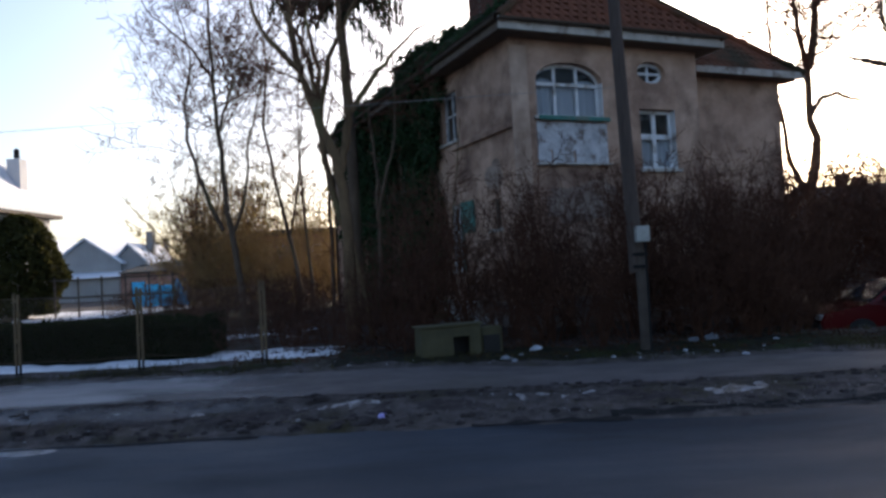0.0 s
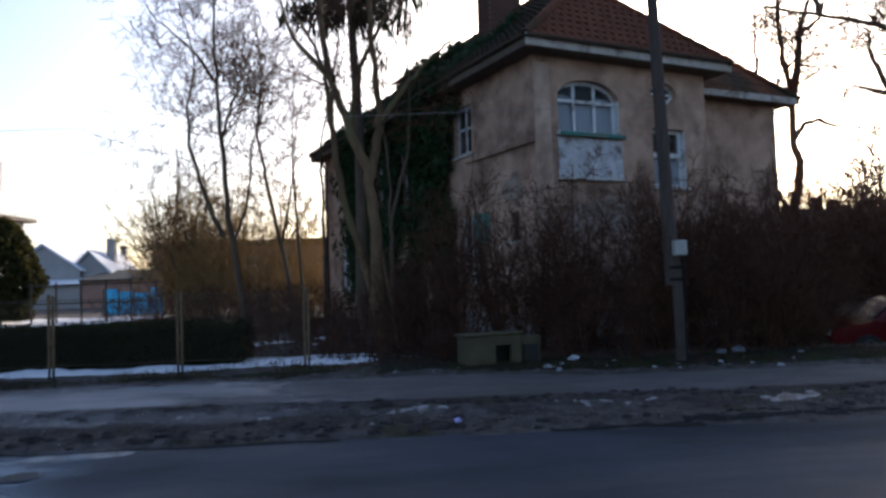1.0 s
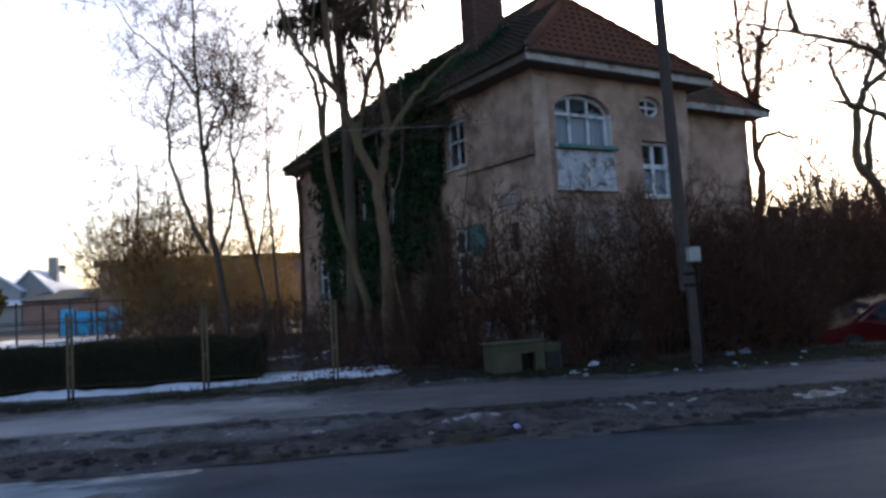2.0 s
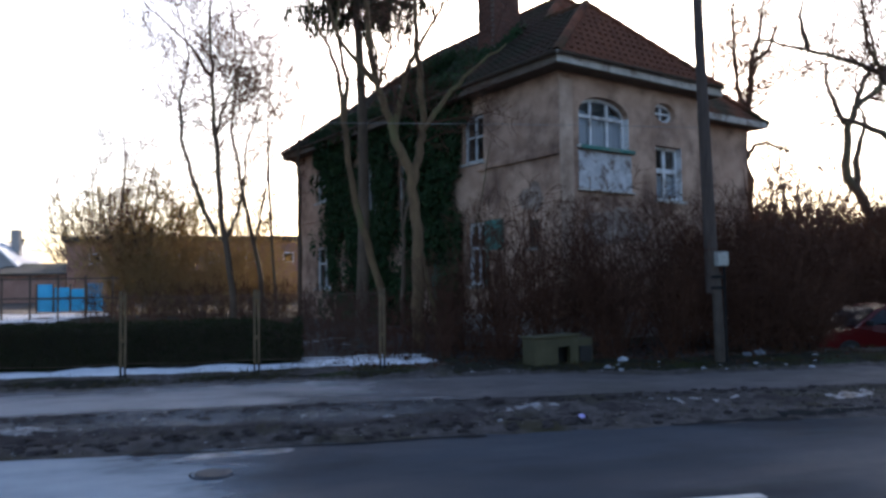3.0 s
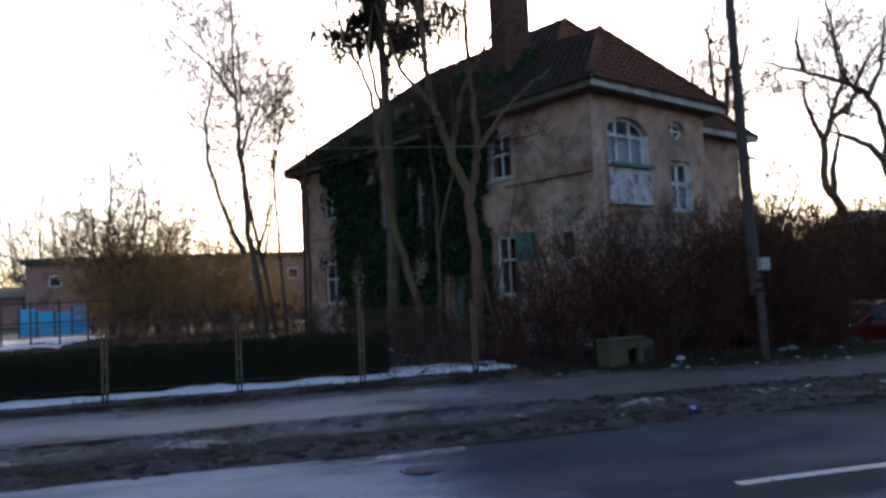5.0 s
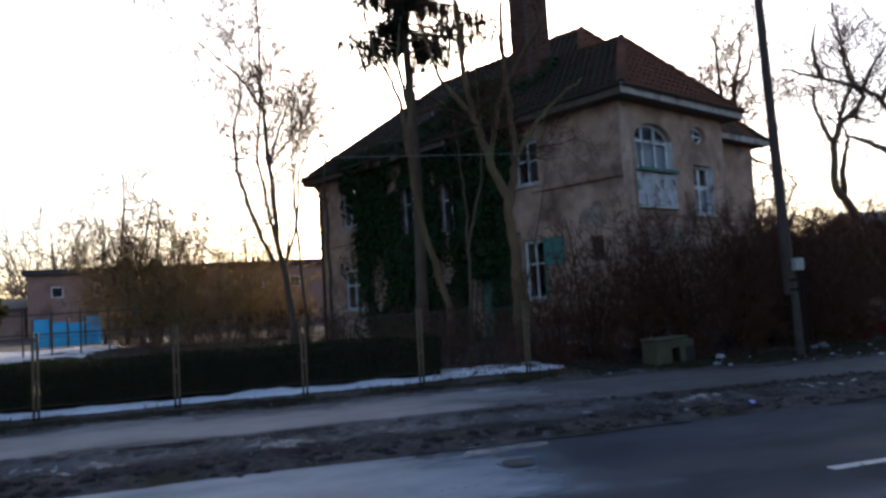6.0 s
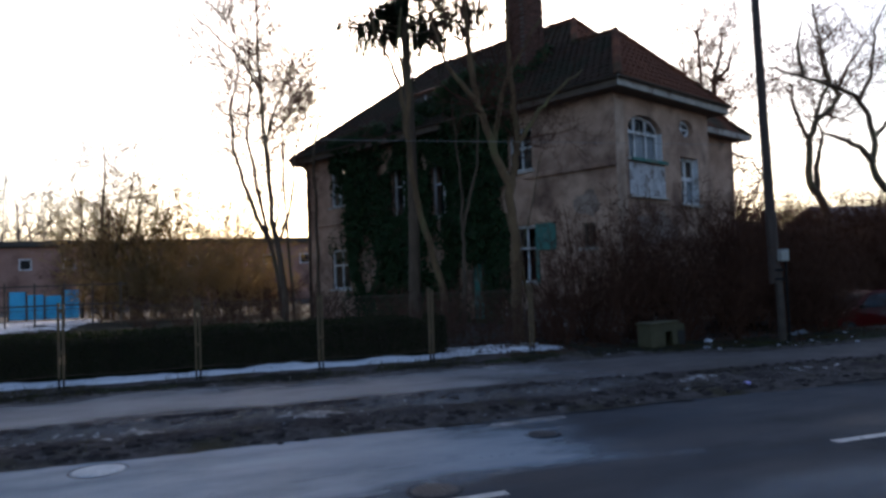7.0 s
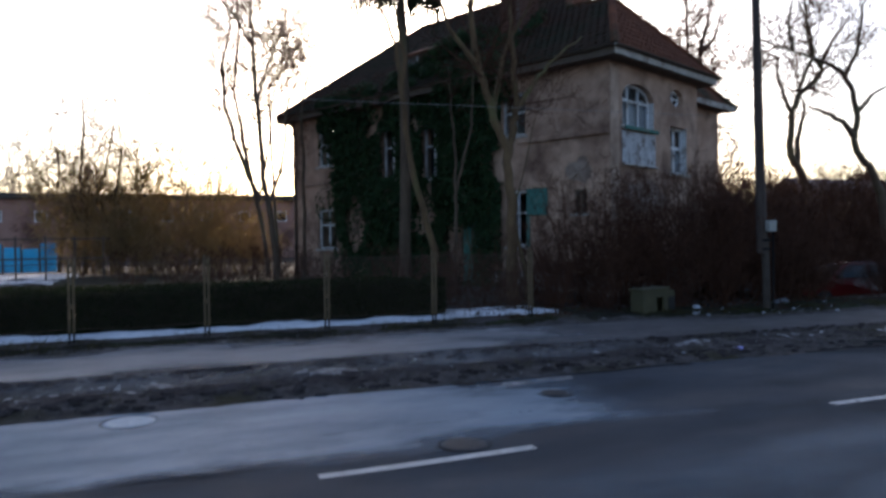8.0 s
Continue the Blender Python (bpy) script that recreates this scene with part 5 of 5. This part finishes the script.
tagged(new("verge_grit", mesh_from("verge_grit", V, F, M_SOIL)), "crumbs of frozen soil and grit along the road", "grit", kind="stuff")
V = [v + Vector((0.37, 0.05, 0)) for v in V[:9000]]
V = [Vector((v.x, v.y, v.z + lay(v.x, v.y) - lay(v.x - 0.37, v.y - 0.05))) for v in V]
tagged(new("slush_crumbs", mesh_from("slush_crumbs", V, [f for f in F if max(f) < len(V)][::7], M_ICE)), "crumbs of dirty slush along the road", "slush", kind="stuff")


def seam(x0, x1, y, w, seed, floor=road_z, lift=0.004, mat=M_IRON, label="dark ragged crack along the road edge"):
    n = int((x1 - x0) / 0.12)
    V, F = [], []
    for i in range(n + 1):
        x = x0 + (x1 - x0) * i / n
        yy = y + 0.09 * noise.noise(Vector((x * 0.8, seed, 0))) + 0.04 * noise.noise(Vector((x * 4, seed, 3)))
        ww = w * (0.5 + abs(noise.noise(Vector((x * 2.2, seed, 7)))) * 1.6)
        V += [(x, yy - ww, floor(x, yy - ww) + lift), (x, yy + ww, floor(x, yy + ww) + lift)]
    F = [(2 * i, 2 * i + 2, 2 * i + 3, 2 * i + 1) for i in range(n)]
    tagged(new("dark_seam_strip", mesh_from("dark_seam_strip", V, F, mat)), label, "crack", kind="stuff")


def broken_edge(x, y):
    return max(road_z(x, y), lay(x, y))


# Near-black strips: crack and the raised lip's shade, both as colour.
seam(1.0, 2.8, 8.31, 0.075, 2.0, broken_edge, 0.006)
seam(2.6, 4.6, 8.43, 0.075, 3.0, broken_edge, 0.006)
seam(4.4, 8.0, 8.58, 0.075, 4.0, broken_edge, 0.006)
seam(-5.4, -1.4, 8.25, 0.075, 5.0, broken_edge, 0.006)
seam(-11.5, -7.0, 5.75, 0.012, 9.0)
seam(-9.0, -4.2, 6.6, 0.008, 12.0)

# Flat mud-dark strips: the shade in the crease is only colour.
seam(-14.0, -2.0, 9.72, 0.04, 15.0, lay, 0.036, M_MUD, "dark crease where the pavement meets the mud")
seam(-3.0, 7.5, 9.5, 0.022, 18.0, lay, 0.03, M_MUD, "dark crease where the pavement meets the mud")

# lumps of frozen mud heaped along both sides of the verge
V, F = [], []
for _ in range(560):
    x = rng.uniform(-13.5, 1.0) if rng.random() < 0.8 else rng.uniform(1.0, 7.5)
    y = rng.gauss(9.62, 0.10) if rng.random() < 0.6 else rng.gauss(8.62, 0.13)
    s = rng.uniform(0.02, 0.075) * (0.7 if x > 0 else 1.0)
    p = Vector((x, y, lay(x, y)))
    k = len(V)
    for ring, (rr, zz) in enumerate(((1.0, -0.1), (0.75, 0.5))):
        for j in range(6):
            a = j * 1.047 + ring * 0.4
            w = rr * s * rng.uniform(0.7, 1.3)
            V.append(p + Vector((math.cos(a) * w * 1.5, math.sin(a) * w, s * zz * rng.uniform(0.7, 1.2))))
    V.append(p + Vector((0, 0, s * rng.uniform(0.6, 0.9))))
    for j in range(6):
        n = (j + 1) % 6
        F += [(k + j, k + n, k + 6 + n, k + 6 + j), (k + 6 + j, k + 6 + n, k + 12)]
tagged(new("mud_lumps", mesh_from("mud_lumps", V, F, M_MUD)), "lumps of dark frozen mud along the verge", "mud", kind="stuff")

# dead grass on the verges
V, F = [], []
for _ in range(15000):
    zone = rng.random()
    if zone < 0.5:
        x, y = rng.uniform(-13, 8), rng.uniform(11.35, 12.1)
    elif zone < 0.75:
        x, y = rng.uniform(-4, 9), rng.uniform(11.6, 13.6)
    else:
        x, y = rng.uniform(-13, 6), rng.uniform(8.6, 9.7)
    if noise.noise(Vector((x * 0.9, y * 1.4, 40))) < -0.02:
        continue
    p = Vector((x, y, lay(x, y) - 0.01))
    h = rng.uniform(0.03, 0.13) * (0.5 if zone > 0.75 else 1)
    lean = Vector((rng.gauss(0, 0.5), rng.gauss(0, 0.5), 1)) * h
    w = Vector((rng.gauss(0, 1), rng.gauss(0, 1), 0)).normalized() * 0.006
    k = len(V)
    V.extend((p - w, p + w, p + lean))
    F.append((k, k + 1, k + 2))
grass = new("dead_grass", mesh_from("dead_grass", V, F, M_GRASS))
tagged(grass, "short dead winter grass and stalks on the verges", "grass", kind="stuff")

# fallen leaves and broken twigs under the shrubs
V, F = [], []
for _ in range(5000):
    x, y = rng.uniform(-3, 9), rng.uniform(11.8, 15)
    leaf_quads(V, F, rng, Vector((x, y, lay(x, y) + 0.015)), 0.03, 1, 0.02)
tagged(new("fallen_leaves", mesh_from("fallen_leaves", V, F, M_TWIG)), "brown fallen leaves under the shrubs", "leaves", kind="stuff")

# ---- parked red car ----
car = thing("parked_car", pose(10.35, 15.55, lay(10.35, 15.55) + 0.01, 0, 0, 173), "red hatchback car parked beside the shrubs", "car")
PROF = [(2.0, 0.32), (2.03, 0.55), (1.95, 0.70), (1.1, 0.86), (0.45, 1.30), (0.1, 1.40), (-1.0, 1.40), (-1.55, 1.22), (-1.85, 0.88), (-1.92, 0.5), (-1.85, 0.30)]
bm = bmesh.new()
rings = []
for y, k in ((-0.80, 0.94), (-0.76, 0.99), (0.0, 1.0), (0.76, 0.99), (0.80, 0.94)):
    ring = []
    for x, z in PROF:
        inset = 1 - 0.22 * step(0.86, 1.4, z)
        ring.append(bm.verts.new((x * (0.98 if abs(y) > 0.78 else 1.0), y * inset, 0.3 + (z - 0.3) * (k if z > 1.2 else 1))))
    rings.append(ring)
for a, b in zip(rings, rings[1:]):
    for i in range(len(PROF)):
        bm.faces.new((a[i], a[(i + 1) % len(PROF)], b[(i + 1) % len(PROF)], b[i]))
bm.faces.new(rings[0][::-1])
bm.faces.new(rings[-1])
bmesh.ops.recalc_face_normals(bm, faces=bm.faces)
body = part("body", bm, M_REDCAR, car)


def pane_on(name, pts, shift):
    bm = prism(bmesh.new(), pts, shift)
    bmesh.ops.recalc_face_normals(bm, faces=bm.faces)
    part(name, bm, M_CARGLASS, car)


pane_on("windscreen", [(1.06, -0.66, 0.90), (1.06, 0.66, 0.90), (0.49, 0.58, 1.30), (0.49, -0.58, 1.30)], (0.012, 0, 0.016))
pane_on("rear_window", [(-1.84, -0.6, 0.95), (-1.60, -0.54, 1.2), (-1.60, 0.54, 1.2), (-1.84, 0.6, 0.95)], (-0.012, 0, 0.01))
for sg in (-1, 1):
    pane_on("side_window", [(0.85, sg * 0.79, 0.93), (0.35, sg * 0.66, 1.27), (-0.35, sg * 0.655, 1.31), (-0.35, sg * 0.79, 0.93)], (0, sg * 0.014, 0))
    pane_on("side_window", [(-0.43, sg * 0.79, 0.93), (-0.43, sg * 0.655, 1.31), (-1.2, sg * 0.665, 1.27), (-1.5, sg * 0.79, 0.95)], (0, sg * 0.014, 0))
    part("headlight", one_box(1.90, 2.035, sg * 0.62 - 0.14, sg * 0.62 + 0.14, 0.56, 0.68, bevel=0.02), M_LAMP, car)
    part("mirror", one_box(0.72, 0.84, sg * 0.86 - 0.08, sg * 0.86 + 0.08, 0.92, 1.02, bevel=0.02), M_TYRE, car)
part("bumper", one_box(1.92, 2.08, -0.76, 0.76, 0.33, 0.50, bevel=0.03), M_TYRE, car, "dark plastic bumper")
part("grille", one_box(2.0, 2.045, -0.42, 0.42, 0.56, 0.66), M_TYRE, car)
for x in (1.25, -1.2):
    for sg in (-1, 1):
        bm = bmesh.new()
        bmesh.ops.create_cone(bm, cap_ends=True, segments=24, radius1=0.29, radius2=0.29, depth=0.18, matrix=pose(x, sg * 0.74, 0.29, 90))
        wheel = part("wheel", bm, M_TYRE, car)
        bm = bmesh.new()
        bmesh.ops.create_cone(bm, cap_ends=True, segments=20, radius1=0.19, radius2=0.17, depth=0.03, matrix=pose(x, sg * 0.845, 0.29, 90))
        part("rim", bm, M_CHROME, wheel)

# ---- distance ----
works = thing("brick_building", Matrix.Translation((-9, 64, 0.5)), "long low red brick building with a dark flat roof", "building")
part("wall", one_box(-13.6, 18, 0, 12, -0.5, 4.9), M_REDBRICK, works)
part("roof", one_box(-13.9, 18.3, -0.4, 12.4, 4.9, 5.4, bevel=0.05), M_FELT, works, "dark felt roof edge")
for k in range(10):
    w = part("window", one_box(-11.9 + 3.1 * k, -11.0 + 3.1 * k, -0.04, 0.02, 3.1, 4.0), M_WHITE, works)
    part("pane", one_box(-11.8 + 3.1 * k, -11.1 + 3.1 * k, -0.06, -0.041, 3.2, 3.9), M_DARK, w)
shed = thing("grey_shed", Matrix.Translation((-31, 66, 0.5)), "low grey shed with a dark felt roof", "shed")
part("wall", one_box(-8, 1.4, 0, 6, -0.5, 2.0), M_FARGREY, shed)
part("roof", prism(bmesh.new(), [(-8.3, -0.4, 2.0), (1.5, -0.4, 2.0), (1.5, 6.3, 2.8), (-8.3, 6.3, 2.8)], (0, 0, 0.15)), M_SNOW, shed, "snow-covered roof")
lean_to = thing("brick_shed", Matrix.Translation((-26.5, 66, 0.5)), "low red brick shed with a dark felt roof", "shed")
part("wall", one_box(-3.0, 3.2, 0, 6, -0.5, 2.3), M_REDBRICK, lean_to)
part("roof", prism(bmesh.new(), [(-3.0, -0.4, 2.3), (3.4, -0.4, 2.3), (3.4, 6.3, 3.3), (-3.0, 6.3, 3.3)], (0, 0, 0.15)), M_FELT, lean_to, "dark felt roof")


def far_house(x, y, w, d, wall_h, top, wall_mat, label, chimney_at=None):
    h = thing("far_house", Matrix.Translation((x, y, 0.5)), label, "house")
    part("wall", prism(bmesh.new(), [(-w / 2, 0, -0.5), (w / 2, 0, -0.5), (w / 2, 0, wall_h), (0, 0, top - 0.1), (-w / 2, 0, wall_h)], (0, d, 0)), wall_mat, h)
    for sg in (-1, 1):
        part("roof", prism(bmesh.new(), [(0, -0.4, top), (sg * (w / 2 + 0.4), -0.4, wall_h - 0.25), (sg * (w / 2 + 0.4), d + 0.4, wall_h - 0.25), (0, d + 0.4, top)], (0, 0, 0.2)), M_SNOW, h, "snow-covered roof")
    for k in (-1, 1):
        win = part("window", one_box(k * w / 5 - 0.5, k * w / 5 + 0.5, -0.05, 0.02, 1.2, 2.6), M_WHITE, h)
        part("pane", one_box(k * w / 5 - 0.42, k * w / 5 + 0.42, -0.07, -0.051, 1.28, 2.52), M_DARK, win)
    if chimney_at is not None:
        part("chimney", one_box(chimney_at - 0.35, chimney_at + 0.35, d * 0.4, d * 0.4 + 0.7, top - 1.6, top + 1.4), M_FARGREY, h)


far_house(-34.6, 70, 6.6, 9, 3.6, 5.9, M_FARGREY, "grey house with a snowy gable roof far off")
far_house(-30.6, 70.5, 3.6, 7, 3.2, 5.2, M_FARGREY, "grey house with a snowy gable roof far off", 0.8)
far_house(-44, 78, 8, 9, 4, 6.6, M_PLASTER, "pale house with a snowy gable roof far off")

white = thing("white_house", Matrix.Translation((-18.3, 29.6, 0.4)), "white rendered house with a steep snowy roof", "house")
part("wall", one_box(-9.0, 0, 0, 5.0, -0.3, 4.9), M_PLASTER, white)
part("roof", prism(bmesh.new(), [(0.45, -0.5, 4.9), (0.45, 5.5, 4.9), (-0.5, 4.3, 6.0), (-1.6, 3.0, 7.6), (-1.6, 2.2, 7.6), (-0.5, 1.0, 6.0)], (0, 0, 0.22)), M_SNOW, white, "snow-covered hipped roof")
part("roof", prism(bmesh.new(), [(0.45, -0.5, 4.9), (-0.5, 1.0, 6.0), (-1.6, 2.2, 7.6), (-7, 2.2, 7.6), (-9.5, -0.5, 4.9)], (0, 0, 0.22)), M_SNOW, white, "snow-covered hipped roof")
part("eaves", one_box(-9.4, 0.4, -0.45, 5.4, 4.72, 4.88), M_SOFFIT, white)
wc = part("chimney", one_box(-0.9, -0.3, 3.2, 3.8, 5.2, 7.4), M_PLASTER, white, "white rendered chimney")
part("cowl", one_box(-0.71, -0.49, 3.39, 3.61, 7.4, 7.9, bevel=0.06), M_IRON, wc, "dark metal cowl")
for y in (0.7, 3.0):
    win = part("window", one_box(-0.02, 0.05, y, y + 1.1, 0.9, 2.3), M_WHITE, white)
    part("pane", one_box(0.051, 0.07, y + 0.1, y + 1.0, 1.0, 2.2), M_DARK, win)

for x, top in ((-39.6, 7.4), (-38.3, 7.9)):
    st = thing("flue_stack", Matrix.Translation((x, 99, 0.5)), "hazy concrete flue stack on the horizon", "flue", "flue stacks")
    V, F = [], []
    tube(V, F, [Vector((0, 0, -0.2)), Vector((0, 0, top - 0.5))], [0.42, 0.36], 12)
    part_raw("shaft", V, F, M_FARGREY, st)
    V, F = [], []
    tube(V, F, [Vector((0, 0, top - 0.9)), Vector((0, 0, top - 0.6))], [0.44, 0.44], 12)
    part_raw("collar", V, F, M_CONC, st)

fence2 = thing("blue_fence", Matrix.Translation((-15.4, 39.3, 0.45)), "bright blue panel fence at the back of the garden", "fence")
for k in range(4):
    part("panel", one_box(-1.2 + 0.78 * k, -0.5 - 0.1 * math.sin(k * 3.1) + 0.78 * k, 0, 0.05, 0.12, 1.36 + 0.16 * math.sin(k * 2.3 + 1), bevel=0.01), M_BLUE, fence2)
    part("post", one_box(-1.28 + 0.78 * k, -1.2 + 0.78 * k, -0.03, 0.08, 0, 1.5), M_TIMBER, fence2, "dark timber post")
frame_ = thing("timber_frame", Matrix.Translation((-13.6, 30.5, 0.45)), "grey timber rail frame in the back garden", "trellis")
for k in range(6):
    part("post", one_box(-2.4 + 1.0 * k, -2.34 + 1.0 * k, 0, 0.06, 0, 1.8), M_TIMBER, frame_)
for z in (0.9, 1.65):
    part("rail", one_box(-2.6, 2.9, -0.04, -0.005, z, z + 0.06), M_TIMBER, frame_)


def neighbour(x, y, w, d, wall_h, ridge, roof_mat, label, stacks):
    """A low house behind the shrubs, its ridge along the street."""
    h = thing("neighbour_house", Matrix.Translation((x, y, 0.4)), label, "house")
    part("wall", one_box(0, w, 0, d, -0.5, wall_h), M_FARGREY, h)
    part("gable", prism(bmesh.new(), [(0.1, 0.1, wall_h), (0.1, d - 0.1, wall_h), (0.1, d / 2, ridge - 0.15)], (w - 0.2, 0, 0)), M_FARGREY, h)
    for y0, tag in ((-0.4, "roof"), (d + 0.4, "roof")):
        part(tag, prism(bmesh.new(), [(-0.4, y0, wall_h - 0.15), (w + 0.4, y0, wall_h - 0.15), (w + 0.4, d / 2, ridge), (-0.4, d / 2, ridge)], (0, 0, 0.14)), roof_mat, h)
    for sx, top in stacks:
        part("chimney", one_box(sx - 0.18, sx + 0.18, d / 2 - 0.2, d / 2 + 0.2, ridge - 0.6, ridge + top, bevel=0.02), M_BRICK, h, "red brick chimney")
    for k in range(int(w / 2.6)):
        win = part("window", one_box(0.8 + 2.6 * k, 1.8 + 2.6 * k, -0.05, 0.02, 0.9, 2.0), M_WHITE, h)
        part("pane", one_box(0.88 + 2.6 * k, 1.72 + 2.6 * k, -0.07, -0.051, 0.98, 1.92), M_DARK, win)


M_PALEROOF = material("weathered_pink_tile", (0.24, 0.17, 0.15), (0.42, 0.33, 0.31), 2.0, 0.9, stain=(0.5, 0.5, 0.53), stain_scale=0.8, bump=0.4)
neighbour(15.2, 27.5, 3.2, 5.0, 2.6, 3.75, M_FELT, "low grey house with a dark roof behind the shrubs", ((1.5, 0.6), (2.2, 0.45)))
neighbour(23.2, 26.5, 8.5, 6.0, 2.7, 4.5, M_PALEROOF, "low grey house with a frosted pinkish tile roof", ((6.0, 0.6),))
far_woods_v, far_woods_f = [], []
rng = random.Random(97)
for _ in range(2000):
    x = rng.uniform(-420, 420)
    p = Vector((x, 330 + rng.uniform(-30, 60), 0))
    q = limb(rng, p, Vector((rng.gauss(0, 0.15), 0, 1)), rng.uniform(5, 10) * (1 + 0.3 * noise.noise(Vector((x * 0.02, 0, 0)))), 4, 0.2, 0.1)
    tube(far_woods_v, far_woods_f, q, taper(0.9, 0.25, 5), 3)
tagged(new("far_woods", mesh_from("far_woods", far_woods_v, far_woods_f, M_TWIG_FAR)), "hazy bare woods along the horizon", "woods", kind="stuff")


# ---- roof tiles and chimney bricks ----
def tile_shape():
    V, F = [], []
    w, ln = 0.235, 0.36
    for y, lift in ((0.0, 0.035), (ln, 0.012)):
        for i in range(5):
            x = -w / 2 + w * i / 4
            V.append(Vector((x, y, lift + 0.020 * math.sin(i / 4 * math.pi * 1.25))))
    for i in range(5):
        V.append(Vector((V[i].x, 0.0, -0.01)))
    F = [(i, i + 1, i + 6, i + 5) for i in range(4)] + [(10 + i, 11 + i, i + 1, i) for i in range(4)]
    return V, F


TV, TF = tile_shape()
tile_mesh = mesh_from("roof_tile", TV, TF, M_TILE_ONE)


def inside(p, poly):
    c = False
    for (x0, y0), (x1, y1) in zip(poly, poly[1:] + poly[:1]):
        if (y0 > p[1]) != (y1 > p[1]) and p[0] < (x1 - x0) * (p[1] - y0) / (y1 - y0) + x0:
            c = not c
    return c


def tiles_on(key, joined):
    poly = [Vector(p) for p in SLOPES[key]]
    nrm = Vector((0, 0, 0))
    for i in range(len(poly)):
        nrm += poly[i].cross(poly[(i + 1) % len(poly)])
    nrm.normalize()
    if nrm.z < 0:
        nrm = -nrm
    along = Vector((0, 0, 1)).cross(nrm).normalized()
    up = nrm.cross(along).normalized()
    o = min(poly, key=lambda p: p.z)
    flat = [((p - o).dot(along), (p - o).dot(up)) for p in poly]
    a0, a1 = min(p[0] for p in flat), max(p[0] for p in flat)
    b1 = max(p[1] for p in flat)
    rng = random.Random(101)
    V, F = [], []
    rot = Matrix((along, up, nrm)).transposed().to_4x4()
    r = 0
    while r * 0.27 < b1:
        x = a0 + (0.12 if r % 2 else 0.0)
        while x < a1:
            if inside((x, r * 0.27 + 0.08), flat) and inside((x, r * 0.27 + 0.2), flat):
                p = o + along * (x + rng.gauss(0, 0.004)) + up * (r * 0.27 - 0.03 + rng.gauss(0, 0.006)) + nrm * (0.004 + rng.random() * 0.006)
                m = Matrix.Translation(p) @ rot @ Matrix.Rotation(rng.gauss(0, 0.012), 4, "Z")
                if joined:
                    k = len(V)
                    V.extend(m @ v for v in TV)
                    F.extend(tuple(i + k for i in f) for f in TF)
                else:
                    ob = new("roof_tile", tile_mesh)
                    ob.parent = slope_parts[key]
                    ob.matrix_local = m
            x += 0.24
        r += 1
    if joined:
        ob = part_raw("roof_tiles", V, F, M_TILE_MOSS_SHADE if key == "west" else M_TILE, slope_parts[key])
        ob["kind"] = "stuff"


tiles_on("bay_front", False)
tiles_on("front", True)
tiles_on("bay_east", True)
tiles_on("west", True)
for a, b in ((N_, B_), (B_, J_), (J_, R1), (R1, R2), (R1, (9.5, 0.55, LOW)), (B_, (5.65, -0.45, EAVE)), (R2, (-0.45, 15.2, EAVE))):
    V, F = [], []
    a, b = Vector(a), Vector(b)
    nseg = max(2, int((b - a).length / 0.36))
    for i in range(nseg):
        p, q = a.lerp(b, i / nseg), a.lerp(b, (i + 1.12) / nseg)
        tube(V, F, [p + Vector((0, 0, -0.01)), q + Vector((0, 0, 0.01))], [0.105, 0.12], 8)
    ob = part_raw("ridge_tiles", V, F, M_TILE, house, "rounded ridge tiles")
    ob["kind"] = "stuff"


def brick_mesh(ln):
    bm = one_box(0, ln, 0, 0.014, 0, 0.062, bevel=0.003)
    me = bpy.data.meshes.new("brick")
    bm.to_mesh(me)
    bm.free()
    me.materials.append(M_BRICK)
    return me


full, half_b = brick_mesh(0.245), brick_mesh(0.12)
rng = random.Random(111)
for c in range(40):
    z = 8.75 + c * 0.0755
    for face in (0, 1):
        x = 0.004
        first = half_b if (c + face) % 2 else full
        row = [first, full, full, full, half_b]
        for me in row:
            ln = 0.12 if me is half_b else 0.245
            if x + ln > (1.03 if face == 0 else 0.80):
                break
            ob = new("brick", me)
            ob.parent = chimney
            if face == 0:
                ob.matrix_local = Matrix.Translation((1.60 + x, 4.278 + rng.gauss(0, 0.002), z))
            else:
                ob.matrix_local = Matrix.Translation((1.608 + rng.gauss(0, 0.002), 5.08 - x, z)) @ Matrix.Rotation(-math.pi / 2, 4, "Z")
            x += ln + 0.01
part("cap", one_box(1.56, 2.68, 4.22, 5.14, 11.78, 11.92, bevel=0.02), M_CONC, chimney, "concrete chimney cap")
